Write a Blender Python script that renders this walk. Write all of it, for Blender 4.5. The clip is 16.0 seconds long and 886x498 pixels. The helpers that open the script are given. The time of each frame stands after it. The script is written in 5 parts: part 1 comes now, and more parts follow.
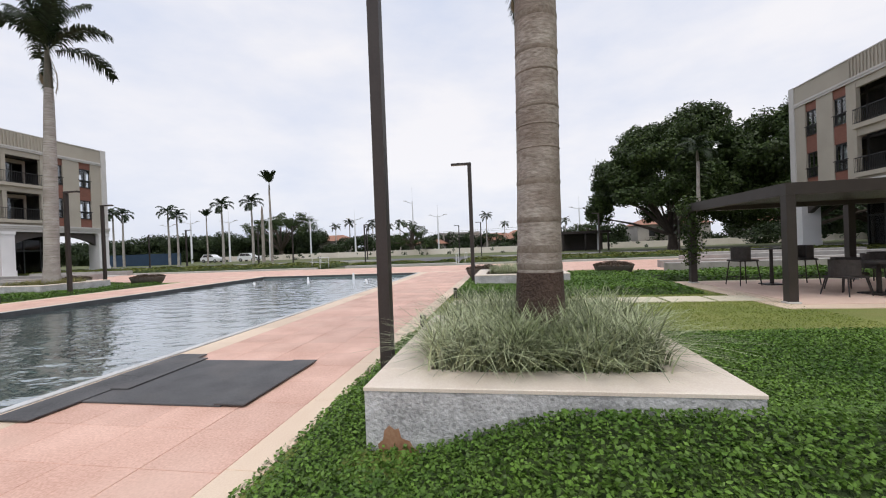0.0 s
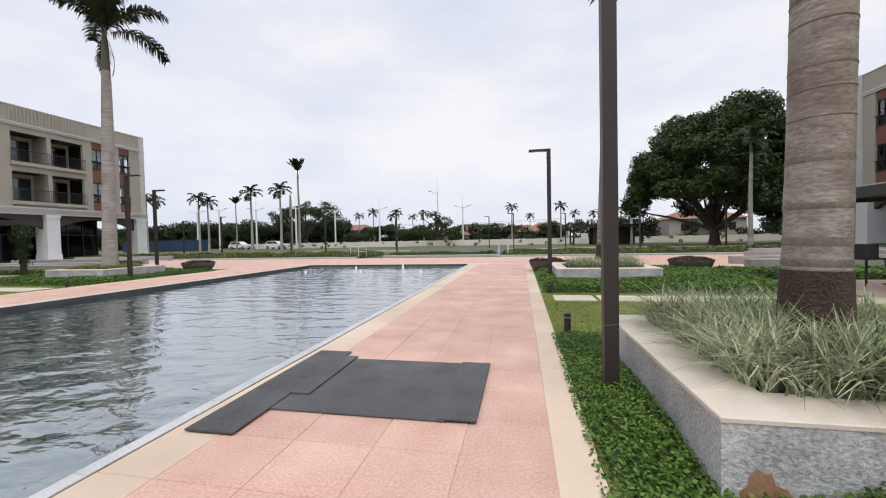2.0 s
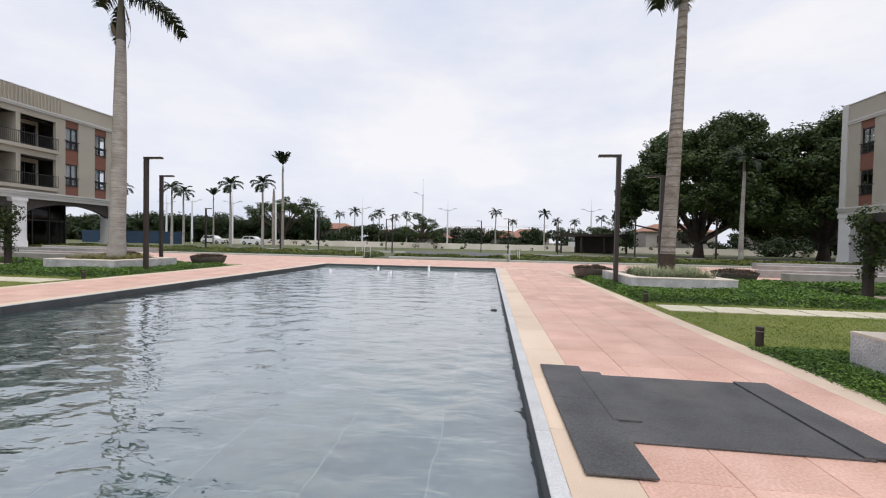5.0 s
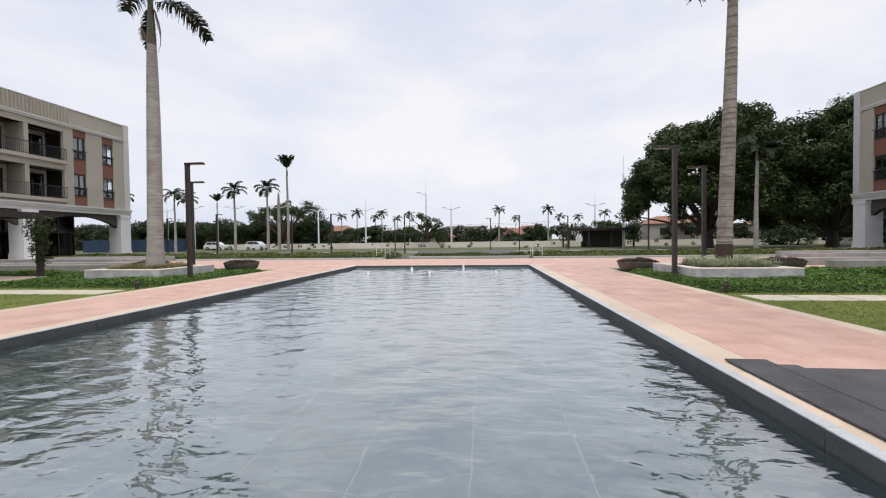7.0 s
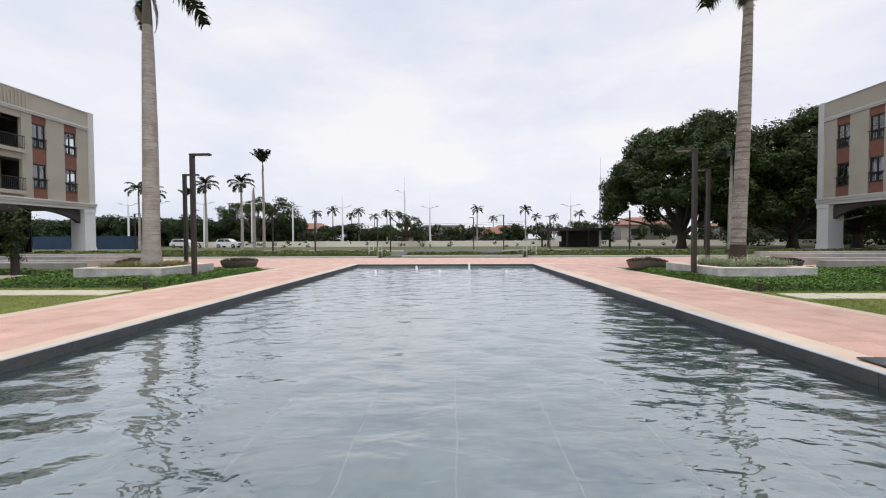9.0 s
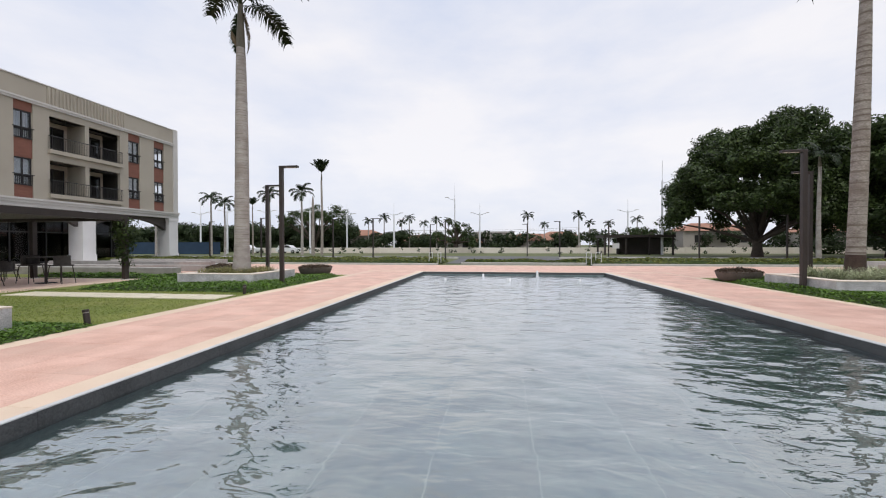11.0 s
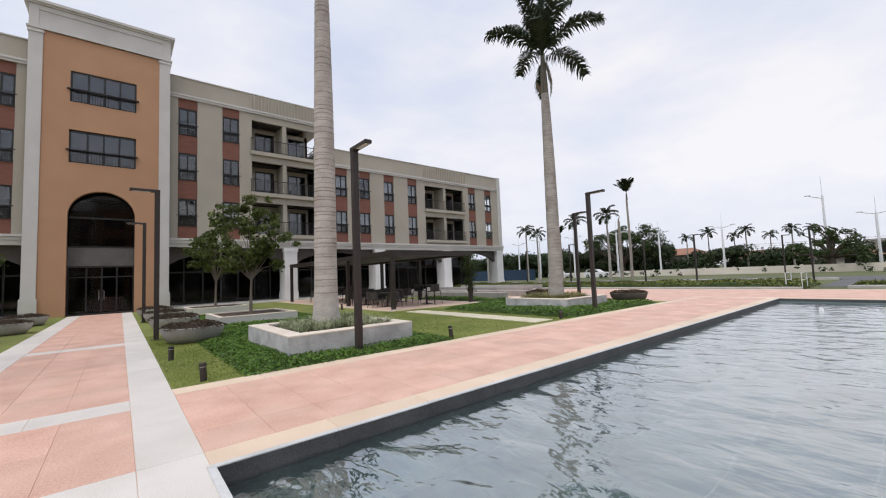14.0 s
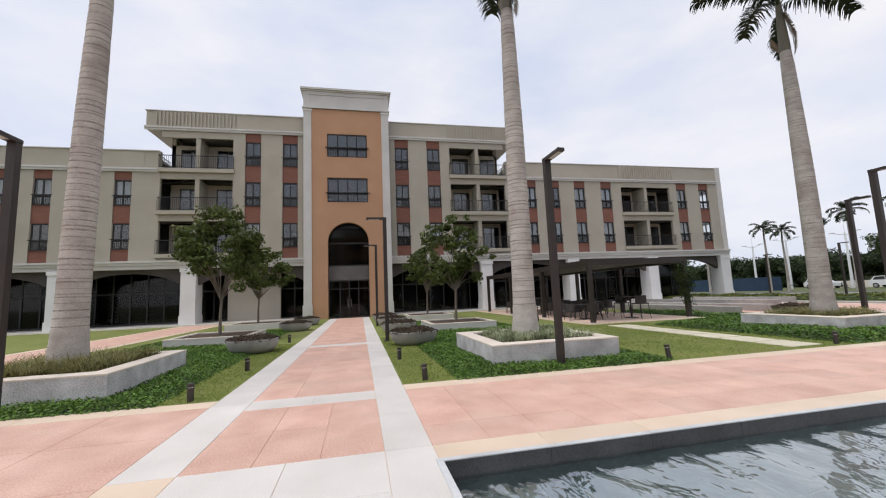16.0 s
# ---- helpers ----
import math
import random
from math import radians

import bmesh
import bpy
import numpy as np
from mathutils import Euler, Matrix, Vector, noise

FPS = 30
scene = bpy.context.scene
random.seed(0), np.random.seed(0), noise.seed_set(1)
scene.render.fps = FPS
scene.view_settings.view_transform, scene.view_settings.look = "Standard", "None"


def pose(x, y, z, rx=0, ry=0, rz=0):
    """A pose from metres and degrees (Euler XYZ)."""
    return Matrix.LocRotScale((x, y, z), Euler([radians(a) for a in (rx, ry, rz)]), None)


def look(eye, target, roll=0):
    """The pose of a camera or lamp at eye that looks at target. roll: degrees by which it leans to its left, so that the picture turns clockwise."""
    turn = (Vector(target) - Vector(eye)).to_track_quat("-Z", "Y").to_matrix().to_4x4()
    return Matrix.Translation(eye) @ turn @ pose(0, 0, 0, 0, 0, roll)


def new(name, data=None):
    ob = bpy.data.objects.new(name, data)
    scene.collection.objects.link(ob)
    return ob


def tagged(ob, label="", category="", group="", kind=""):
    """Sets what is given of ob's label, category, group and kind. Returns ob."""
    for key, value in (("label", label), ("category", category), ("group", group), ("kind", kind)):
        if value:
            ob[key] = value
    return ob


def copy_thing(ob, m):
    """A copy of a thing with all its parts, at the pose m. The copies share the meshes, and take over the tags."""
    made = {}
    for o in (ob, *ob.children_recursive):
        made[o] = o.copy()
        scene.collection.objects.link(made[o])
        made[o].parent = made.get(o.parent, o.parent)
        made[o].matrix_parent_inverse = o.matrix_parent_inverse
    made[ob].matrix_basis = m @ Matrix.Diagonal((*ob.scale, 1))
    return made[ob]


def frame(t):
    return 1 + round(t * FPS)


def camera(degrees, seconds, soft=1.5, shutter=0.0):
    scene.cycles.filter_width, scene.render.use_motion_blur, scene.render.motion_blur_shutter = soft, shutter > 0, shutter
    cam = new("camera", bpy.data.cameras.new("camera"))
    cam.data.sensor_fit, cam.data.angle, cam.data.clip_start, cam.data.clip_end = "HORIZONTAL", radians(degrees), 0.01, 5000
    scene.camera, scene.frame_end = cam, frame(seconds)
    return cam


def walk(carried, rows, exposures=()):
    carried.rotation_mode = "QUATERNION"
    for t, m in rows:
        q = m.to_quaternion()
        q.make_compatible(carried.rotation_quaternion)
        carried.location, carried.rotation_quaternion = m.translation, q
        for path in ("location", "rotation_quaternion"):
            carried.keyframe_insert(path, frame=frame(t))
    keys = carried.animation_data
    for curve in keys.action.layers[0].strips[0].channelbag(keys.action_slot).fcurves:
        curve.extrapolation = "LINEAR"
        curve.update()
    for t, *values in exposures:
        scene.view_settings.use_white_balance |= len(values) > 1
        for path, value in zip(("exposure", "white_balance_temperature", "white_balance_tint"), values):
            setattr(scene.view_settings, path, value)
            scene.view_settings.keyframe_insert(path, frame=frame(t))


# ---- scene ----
cam = camera(97.0, 16.0, soft=1.1)
PATH = [
    (0, (-0.432, -0.13, 1.482), (-0.748, 1.845, 1.468), -2.2),
    (0.5, (-0.942, -0.036, 1.509), (-1.265, 1.938, 1.482), -1.7),
    (1, (-1.475, 0.007, 1.523), (-1.81, 1.978, 1.487), -1.0),
    (1.5, (-2.052, 0.133, 1.496), (-2.416, 2.099, 1.451), -1.0),
    (2, (-2.596, 0.168, 1.515), (-2.987, 2.129, 1.458), -1.2),
    (2.5, (-3.175, 0.212, 1.514), (-3.556, 2.175, 1.449), -0.9),
    (3, (-3.791, 0.287, 1.493), (-4.11, 2.259, 1.414), -0.0),
    (5.5, (-6.433, 0.268, 1.458), (-6.664, 2.254, 1.421), 1.2),
    (6, (-6.987, 0.224, 1.449), (-7.244, 2.207, 1.401), 1.0),
    (6.5, (-7.515, 0.239, 1.44), (-7.767, 2.222, 1.385), 0.1),
    (7, (-8.015, 0.215, 1.433), (-8.22, 2.204, 1.387), -0.7),
    (7.5, (-8.543, 0.244, 1.445), (-8.667, 2.239, 1.4), -0.7),
    (8, (-9.044, 0.289, 1.423), (-9.09, 2.287, 1.374), -0.3),
    (10.5, (-10.969, 0.407, 1.451), (-11.075, 2.403, 1.397), 0.3),
    (11, (-11.169, 0.351, 1.505), (-11.442, 2.332, 1.485), -0.1),
    (11.5, (-11.267, 0.368, 1.534), (-11.778, 2.302, 1.547), -0.8),
    (12, (-11.307, 0.386, 1.545), (-12.08, 2.23, 1.58), -1.3),
    (12.5, (-11.289, 0.434, 1.517), (-12.284, 2.169, 1.572), -1.9),
    (13, (-11.433, 0.414, 1.558), (-12.616, 2.024, 1.633), -1.7),
    (13.5, (-11.444, 0.391, 1.545), (-12.816, 1.842, 1.648), -1.9),
    (14, (-11.366, 0.424, 1.555), (-12.904, 1.695, 1.69), -2.3),
    (14.5, (-11.43, 0.428, 1.543), (-13.107, 1.505, 1.716), -2.4),
    (15, (-11.418, 0.386, 1.564), (-13.208, 1.256, 1.768), -2.3),
    (15.5, (-11.432, 0.378, 1.574), (-13.307, 1.038, 1.789), -2.3),
    (16, (-11.445, 0.321, 1.581), (-13.387, 0.742, 1.809), -2.4),
]
walk(cam, [(t, look(eye, target, roll)) for t, eye, target, roll in PATH])
# ---- light and sky ----
import random
import bmesh
AXIS = -10.4      # the pool's middle line: both sides mirror about it
POOL_W, POOL_E, POOL_S, POOL_N = -15.36, -5.40, 1.08, 22.02
rng = np.random.default_rng(7)
scene.view_settings.exposure = 0.10
world = bpy.data.worlds.new("overcast_sky")
scene.world = world
world.use_nodes = True
wn, wl = world.node_tree.nodes, world.node_tree.links
wn.clear()
w_out = wn.new("ShaderNodeOutputWorld")
w_bg = wn.new("ShaderNodeBackground")
w_sky = wn.new("ShaderNodeTexSky")
w_sky.sky_type = 'NISHITA'
w_sky.sun_disc = False
w_sky.sun_elevation = math.radians(66)
w_sky.sun_rotation = math.radians(180)
w_sky.air_density = 1.0
w_sky.dust_density = 2.0
w_scale = wn.new("ShaderNodeVectorMath")
w_scale.operation = 'SCALE'
w_scale.inputs['Scale'].default_value = 0.11
w_co = wn.new("ShaderNodeTexCoord")
w_map = wn.new("ShaderNodeMapping")
w_map.inputs['Scale'].default_value = (1.0, 1.0, 2.6)
w_noise = wn.new("ShaderNodeTexNoise")
w_noise.inputs['Scale'].default_value = 1.7
w_noise.inputs['Detail'].default_value = 7.0
w_noise.inputs['Roughness'].default_value = 0.55
w_ramp = wn.new("ShaderNodeValToRGB")
w_ramp.color_ramp.elements[0].position = 0.34
w_ramp.color_ramp.elements[0].color = (0.66, 0.72, 0.88, 1)
w_ramp.color_ramp.elements[1].position = 0.66
w_ramp.color_ramp.elements[1].color = (0.95, 0.93, 0.955, 1)
w_mix = wn.new("ShaderNodeMix")
w_mix.data_type = 'RGBA'
w_mix.inputs[0].default_value = 0.88
wl.new(w_sky.outputs['Color'], w_scale.inputs[0])
wl.new(w_co.outputs['Generated'], w_map.inputs['Vector'])
wl.new(w_map.outputs['Vector'], w_noise.inputs['Vector'])
wl.new(w_noise.outputs['Fac'], w_ramp.inputs['Fac'])
wl.new(w_scale.outputs['Vector'], w_mix.inputs[6])
wl.new(w_ramp.outputs['Color'], w_mix.inputs[7])
wl.new(w_mix.outputs[2], w_bg.inputs['Color'])
w_bg.inputs['Strength'].default_value = 1.0
wl.new(w_bg.outputs['Background'], w_out.inputs['Surface'])
sun = new("sun", bpy.data.lights.new("sun", 'SUN'))
sun.data.energy = 1.55
sun.data.angle = math.radians(30)
sun.data.color = (1.0, 0.965, 0.92)
sun.matrix_world = look((0, 0, 40), (-40 * 0.20, 40 * 0.42, 0))


# ---- materials ----
def mat(name, a, b=None, rough=0.7, scale=3.0, fine=60.0, bump=0.15, metal=0.0, per_piece=0.0, per_island=0.0, stretch=(1, 1, 1), spec=0.5, dist=0.01, stain=None, stain_scale=0.6):
    """Two colours mixed by a broad and a fine noise, with a fine relief; stain: a third colour in broad patches."""
    m = bpy.data.materials.new(name)
    m.use_nodes = True
    n, l = m.node_tree.nodes, m.node_tree.links
    p = n["Principled BSDF"]
    b = b or tuple(min(1, c * 1.25) for c in a)
    geo = n.new("ShaderNodeNewGeometry")
    mp = n.new("ShaderNodeMapping")
    mp.inputs['Scale'].default_value = stretch
    l.new(geo.outputs['Position'], mp.inputs['Vector'])
    broad, small = n.new("ShaderNodeTexNoise"), n.new("ShaderNodeTexNoise")
    broad.inputs['Scale'].default_value, broad.inputs['Detail'].default_value = scale, 5
    small.inputs['Scale'].default_value, small.inputs['Detail'].default_value = fine, 3
    for t in (broad, small):
        l.new(mp.outputs['Vector'], t.inputs['Vector'])
    add = n.new("ShaderNodeMath")
    add.operation = 'ADD'
    l.new(broad.outputs['Fac'], add.inputs[0])
    l.new(small.outputs['Fac'], add.inputs[1])
    rg = n.new("ShaderNodeMapRange")
    rg.inputs['From Min'].default_value, rg.inputs['From Max'].default_value = 0.72, 1.28
    l.new(add.outputs[0], rg.inputs['Value'])
    mix = n.new("ShaderNodeMix")
    mix.data_type = 'RGBA'
    mix.inputs[6].default_value, mix.inputs[7].default_value = (*a, 1), (*b, 1)
    l.new(rg.outputs[0], mix.inputs[0])
    colour = mix.outputs[2]
    if stain:
        st = n.new("ShaderNodeTexNoise")
        st.inputs['Scale'].default_value, st.inputs['Detail'].default_value = stain_scale, 6
        l.new(geo.outputs['Position'], st.inputs['Vector'])
        sr = n.new("ShaderNodeMapRange")
        sr.inputs['From Min'].default_value, sr.inputs['From Max'].default_value, sr.inputs['To Max'].default_value = 0.52, 0.72, 0.75
        l.new(st.outputs['Fac'], sr.inputs['Value'])
        sm = n.new("ShaderNodeMix")
        sm.data_type = 'RGBA'
        sm.inputs[7].default_value = (*stain, 1)
        l.new(sr.outputs[0], sm.inputs[0])
        l.new(colour, sm.inputs[6])
        colour = sm.outputs[2]
    if per_piece or per_island:
        hsv = n.new("ShaderNodeHueSaturation")
        vr = n.new("ShaderNodeMapRange")
        k = per_piece or per_island
        vr.inputs['To Min'].default_value, vr.inputs['To Max'].default_value = 1 - k, 1 + k
        if per_piece:
            l.new(n.new("ShaderNodeObjectInfo").outputs['Random'], vr.inputs['Value'])
        else:
            l.new(geo.outputs['Random Per Island'], vr.inputs['Value'])
        l.new(vr.outputs[0], hsv.inputs['Value'])
        l.new(colour, hsv.inputs['Color'])
        colour = hsv.outputs['Color']
    l.new(colour, p.inputs['Base Color'])
    p.inputs['Roughness'].default_value, p.inputs['Metallic'].default_value = rough, metal
    p.inputs['Specular IOR Level'].default_value = spec
    if bump:
        bp = n.new("ShaderNodeBump")
        bp.inputs['Strength'].default_value, bp.inputs['Distance'].default_value = bump, dist
        l.new(small.outputs['Fac'], bp.inputs['Height'])
        l.new(bp.outputs['Normal'], p.inputs['Normal'])
    return m


def leaf(name, a, b, k=0.45, rough=0.55, trans=0.25):
    m = mat(name, a, b, rough=rough, scale=0.8, fine=9.0, bump=0, per_island=k, spec=0.25)
    n, l = m.node_tree.nodes, m.node_tree.links
    p = n["Principled BSDF"]
    tr = n.new("ShaderNodeBsdfTranslucent")
    l.new(p.inputs['Base Color'].links[0].from_socket, tr.inputs['Color'])
    mx = n.new("ShaderNodeMixShader")
    mx.inputs[0].default_value = trans
    l.new(p.outputs[0], mx.inputs[1])
    l.new(tr.outputs[0], mx.inputs[2])
    l.new(mx.outputs[0], n["Material Output"].inputs['Surface'])
    return m


def glass(name, tint, rough=0.02, ior=1.5, ripple=False, sheen=0.05):
    m = bpy.data.materials.new(name)
    m.use_nodes = True
    n, l = m.node_tree.nodes, m.node_tree.links
    n.remove(n["Principled BSDF"])
    tr, gl, fr, mx = n.new("ShaderNodeBsdfTransparent"), n.new("ShaderNodeBsdfGlossy"), n.new("ShaderNodeFresnel"), n.new("ShaderNodeMixShader")
    tr.inputs['Color'].default_value = (*tint, 1)
    gl.inputs['Roughness'].default_value = rough
    fr.inputs['IOR'].default_value = ior
    if ripple:
        geo = n.new("ShaderNodeNewGeometry")
        last = None
        for sc, st, dist in (((2.8, 5.2, 1), 0.85, 0.017), ((7, 13, 1), 0.6, 0.005),):
            mp, nz, bp = n.new("ShaderNodeMapping"), n.new("ShaderNodeTexNoise"), n.new("ShaderNodeBump")
            mp.inputs['Scale'].default_value = sc
            mp.inputs['Rotation'].default_value = (0, 0, 0.12)
            nz.inputs['Scale'].default_value, nz.inputs['Detail'].default_value = 1.0, 2.0
            nz.inputs['Distortion'].default_value = 0.5
            bp.inputs['Strength'].default_value, bp.inputs['Distance'].default_value = st, dist
            l.new(geo.outputs['Position'], mp.inputs['Vector'])
            l.new(mp.outputs['Vector'], nz.inputs['Vector'])
            l.new(nz.outputs['Fac'], bp.inputs['Height'])
            if last:
                l.new(last, bp.inputs['Normal'])
            last = bp.outputs['Normal']
        l.new(last, gl.inputs['Normal'])
        l.new(last, fr.inputs['Normal'])
        n.remove(tr)
        tr = n.new("ShaderNodeBsdfRefraction")
        tr.inputs['Color'].default_value = (*tint, 1)
        tr.inputs['Roughness'].default_value = 0.0
        tr.inputs['IOR'].default_value = 1.33
        l.new(last, tr.inputs['Normal'])
        gl.inputs['Color'].default_value = (0.97, 0.98, 1.0, 1)
        pw = n.new("ShaderNodeMath")
        pw.operation = 'POWER'
        pw.inputs[1].default_value = 0.50
        l.new(fr.outputs[0], pw.inputs[0])
        l.new(pw.outputs[0], mx.inputs[0])
    else:
        n.remove(fr)
        lw, pw, ma = n.new("ShaderNodeLayerWeight"), n.new("ShaderNodeMath"), n.new("ShaderNodeMath")
        lw.inputs['Blend'].default_value = 0.5
        pw.operation, ma.operation = 'POWER', 'MULTIPLY_ADD'
        pw.inputs[1].default_value = 4.0
        ma.inputs[1].default_value, ma.inputs[2].default_value = 0.6, sheen
        l.new(lw.outputs['Facing'], pw.inputs[0])
        l.new(pw.outputs[0], ma.inputs[0])
        l.new(ma.outputs[0], mx.inputs[0])
    l.new(tr.outputs[0], mx.inputs[1])
    l.new(gl.outputs[0], mx.inputs[2])
    l.new(mx.outputs[0], n["Material Output"].inputs['Surface'])
    return m


M_PINK = mat("pink_granite", (0.55, 0.315, 0.24), (0.78, 0.52, 0.425), 0.62, 1.6, 48, 0.2, per_piece=0.06, stain=(0.66, 0.455, 0.365), stain_scale=0.9)
M_CREAM = mat("cream_granite", (0.66, 0.505, 0.38), (0.77, 0.63, 0.495), 0.65, 1.0, 90, 0.12, per_piece=0.05, stain=(0.58, 0.45, 0.34))
M_WHITE_STONE = mat("white_granite", (0.60, 0.56, 0.52), (0.74, 0.70, 0.66), 0.7, 1.2, 80, 0.15, per_piece=0.05)
M_GREY_STONE = mat("bush_hammered_granite", (0.34, 0.335, 0.34), (0.70, 0.69, 0.70), 0.8, 3.0, 38, 0.7, dist=0.02, per_piece=0.03)
M_TOP_STONE = mat("planter_cap_granite", (0.69, 0.59, 0.50), (0.80, 0.72, 0.63), 0.7, 1.6, 80, 0.15)
M_COPING_TOP = mat("pale_coping_granite", (0.47, 0.475, 0.48), (0.66, 0.665, 0.67), 0.5, 2.5, 60, 0.2, per_piece=0.05)
M_FOAM = mat("white_water_foam", (0.74, 0.76, 0.78), (0.82, 0.83, 0.85), 0.5, 20, 80, 0.5)
M_COPING = mat("pool_coping_granite", (0.034, 0.036, 0.038), (0.085, 0.088, 0.092), 0.65, 1.5, 60, 0.2, per_piece=0.08)
M_TILE = mat("pool_slate_tile", (0.10, 0.145, 0.148), (0.185, 0.245, 0.245), 0.6, 1.6, 14, 0.1, per_piece=0.12)
M_JOINT = mat("pool_joint", (0.26, 0.30, 0.30), None, 0.8, 4, 50, 0.1)
M_BED = mat("paving_bed_mortar", (0.66, 0.47, 0.38), (0.76, 0.58, 0.48), 0.9, 2, 50, 0.2)
M_WATER = glass("pool_water", (0.74, 0.82, 0.83), 0.012, 1.6, ripple=True)
M_PANE = glass("window_glass", (0.84, 0.86, 0.87), 0.01, sheen=0.085)
M_SHOP = glass("dark_shop_glass", (0.50, 0.51, 0.52), 0.01, sheen=0.025)
M_RUBBER = mat("black_rubber_mat", (0.040, 0.040, 0.043), (0.105, 0.104, 0.107), 0.58, 2.5, 55, 0.5, stain=(0.125, 0.115, 0.11), stain_scale=1.4)
M_BROWN = mat("brown_painted_steel", (0.028, 0.021, 0.019), (0.040, 0.031, 0.028), 0.5, 3, 60, 0.05)
M_DARK = mat("dark_frame_aluminium", (0.016, 0.015, 0.016), (0.026, 0.025, 0.026), 0.45, 3, 60, 0.03)
M_BEIGE = mat("beige_render", (0.375, 0.342, 0.285), (0.43, 0.395, 0.332), 0.9, 0.5, 30, 0.12, stain=(0.36, 0.325, 0.27), stain_scale=0.35)
M_PALE = mat("pale_grey_render", (0.50, 0.485, 0.465), (0.60, 0.585, 0.565), 0.85, 0.6, 30, 0.12)
M_WHITE = mat("white_pillar_paint", (0.66, 0.65, 0.65), (0.76, 0.75, 0.75), 0.7, 0.8, 30, 0.08)
M_TERRA = mat("terracotta_cladding", (0.165, 0.068, 0.048), (0.235, 0.098, 0.069), 0.8, 2.0, 30, 0.1, stretch=(1, 1, 6))
M_OCHRE = mat("ochre_render", (0.42, 0.235, 0.138), (0.49, 0.285, 0.172), 0.9, 0.5, 30, 0.12)
# darkened grey: the gloom behind the openings is put into this colour
M_INTERIOR = mat("shaded_interior", (0.11, 0.105, 0.10), (0.16, 0.155, 0.148), 0.9, 1, 20, 0.05)
M_CURTAIN = mat("white_curtain", (0.62, 0.62, 0.63), (0.75, 0.75, 0.76), 0.9, 6, 20, 0.2, stretch=(6, 6, 0.2))
M_SOIL = mat("brown_mulch", (0.06, 0.04, 0.028), (0.12, 0.08, 0.055), 0.95, 6, 50, 0.8, dist=0.03)
M_LAWN = mat("lawn_soil_and_turf", (0.145, 0.190, 0.038), (0.26, 0.28, 0.078), 0.95, 0.8, 45, 0.9, dist=0.03, stain=(0.26, 0.25, 0.09), stain_scale=0.7)
M_COVER_SOIL = mat("ground_under_cover", (0.028, 0.05, 0.012), (0.055, 0.085, 0.022), 0.95, 3, 30, 0.8, dist=0.03)
M_GROUND = mat("dry_grass_ground", (0.075, 0.095, 0.030), (0.13, 0.145, 0.055), 0.95, 0.15, 4, 0.4, stain=(0.15, 0.13, 0.07), stain_scale=0.05)
M_ASPHALT = mat("asphalt", (0.085, 0.085, 0.09), (0.13, 0.13, 0.135), 0.85, 0.6, 30, 0.2)
M_KERB = mat("concrete_kerb", (0.42, 0.40, 0.38), (0.54, 0.52, 0.49), 0.85, 2, 40, 0.2)
M_TRUNK = mat("royal_palm_bark", (0.19, 0.16, 0.135), (0.42, 0.385, 0.345), 0.9, 3.5, 18, 0.5, stretch=(1, 1, 2.2), dist=0.02, stain=(0.17, 0.13, 0.105), stain_scale=1.1)
M_TRUNK_RING = mat("leaf_scar_ring", (0.135, 0.108, 0.088), (0.25, 0.215, 0.18), 0.95, 3, 30, 0.5)
M_TRUNK_PALE = mat("pale_palm_bark", (0.27, 0.245, 0.225), (0.46, 0.43, 0.395), 0.9, 2.5, 24, 0.5, stretch=(1, 1, 2.2), dist=0.02, stain=(0.24, 0.20, 0.17), stain_scale=1.1)
M_TRUNK_LIGHT = mat("light_palm_bark", (0.36, 0.325, 0.295), (0.55, 0.51, 0.47), 0.9, 2.5, 24, 0.5, stretch=(1, 1, 2.2), dist=0.02, stain=(0.27, 0.23, 0.20), stain_scale=1.1)
M_BASE_BARK = mat("dark_palm_foot", (0.045, 0.028, 0.022), (0.095, 0.062, 0.048), 0.95, 5, 40, 0.8, dist=0.03)
M_SHAFT = mat("palm_crownshaft", (0.085, 0.082, 0.055), (0.15, 0.13, 0.095), 0.6, 2, 12, 0.2, stretch=(4, 4, 0.5))
M_FROND = leaf("palm_leaflet", (0.012, 0.022, 0.009), (0.028, 0.044, 0.016), 0.4, 0.5, 0.12)
M_DRY = leaf("dry_palm_leaf", (0.16, 0.12, 0.07), (0.26, 0.20, 0.12), 0.3)
M_COVER = leaf("groundcover_leaf", (0.056, 0.122, 0.018), (0.155, 0.265, 0.046), 0.5, 0.45, 0.2)
M_TUFT = leaf("variegated_grass_blade", (0.15, 0.19, 0.08), (0.52, 0.55, 0.37), 0.6, 0.6, 0.2)
M_TUFT_DRY = leaf("yellow_grass_blade", (0.15, 0.16, 0.06), (0.30, 0.27, 0.11), 0.45, 0.6, 0.2)
M_LAWN_BLADE = leaf("lawn_blade", (0.165, 0.225, 0.040), (0.31, 0.345, 0.090), 0.35, 0.7, 0.3)
M_TREE = leaf("ficus_leaf", (0.018, 0.036, 0.009), (0.062, 0.092, 0.024), 0.55, 0.5, 0.15)
M_YOUNG = leaf("young_tree_leaf", (0.048, 0.074, 0.017), (0.118, 0.145, 0.038), 0.5, 0.5, 0.3)
M_HEDGE = leaf("distant_foliage", (0.018, 0.034, 0.013), (0.048, 0.068, 0.026), 0.5, 0.6, 0.15)
M_FLOWER_BED = leaf("bedding_leaf", (0.07, 0.10, 0.02), (0.19, 0.20, 0.05), 0.5, 0.6, 0.2)
M_HEATHER = leaf("reddish_heather", (0.055, 0.042, 0.030), (0.12, 0.085, 0.06), 0.4, 0.8, 0.1)
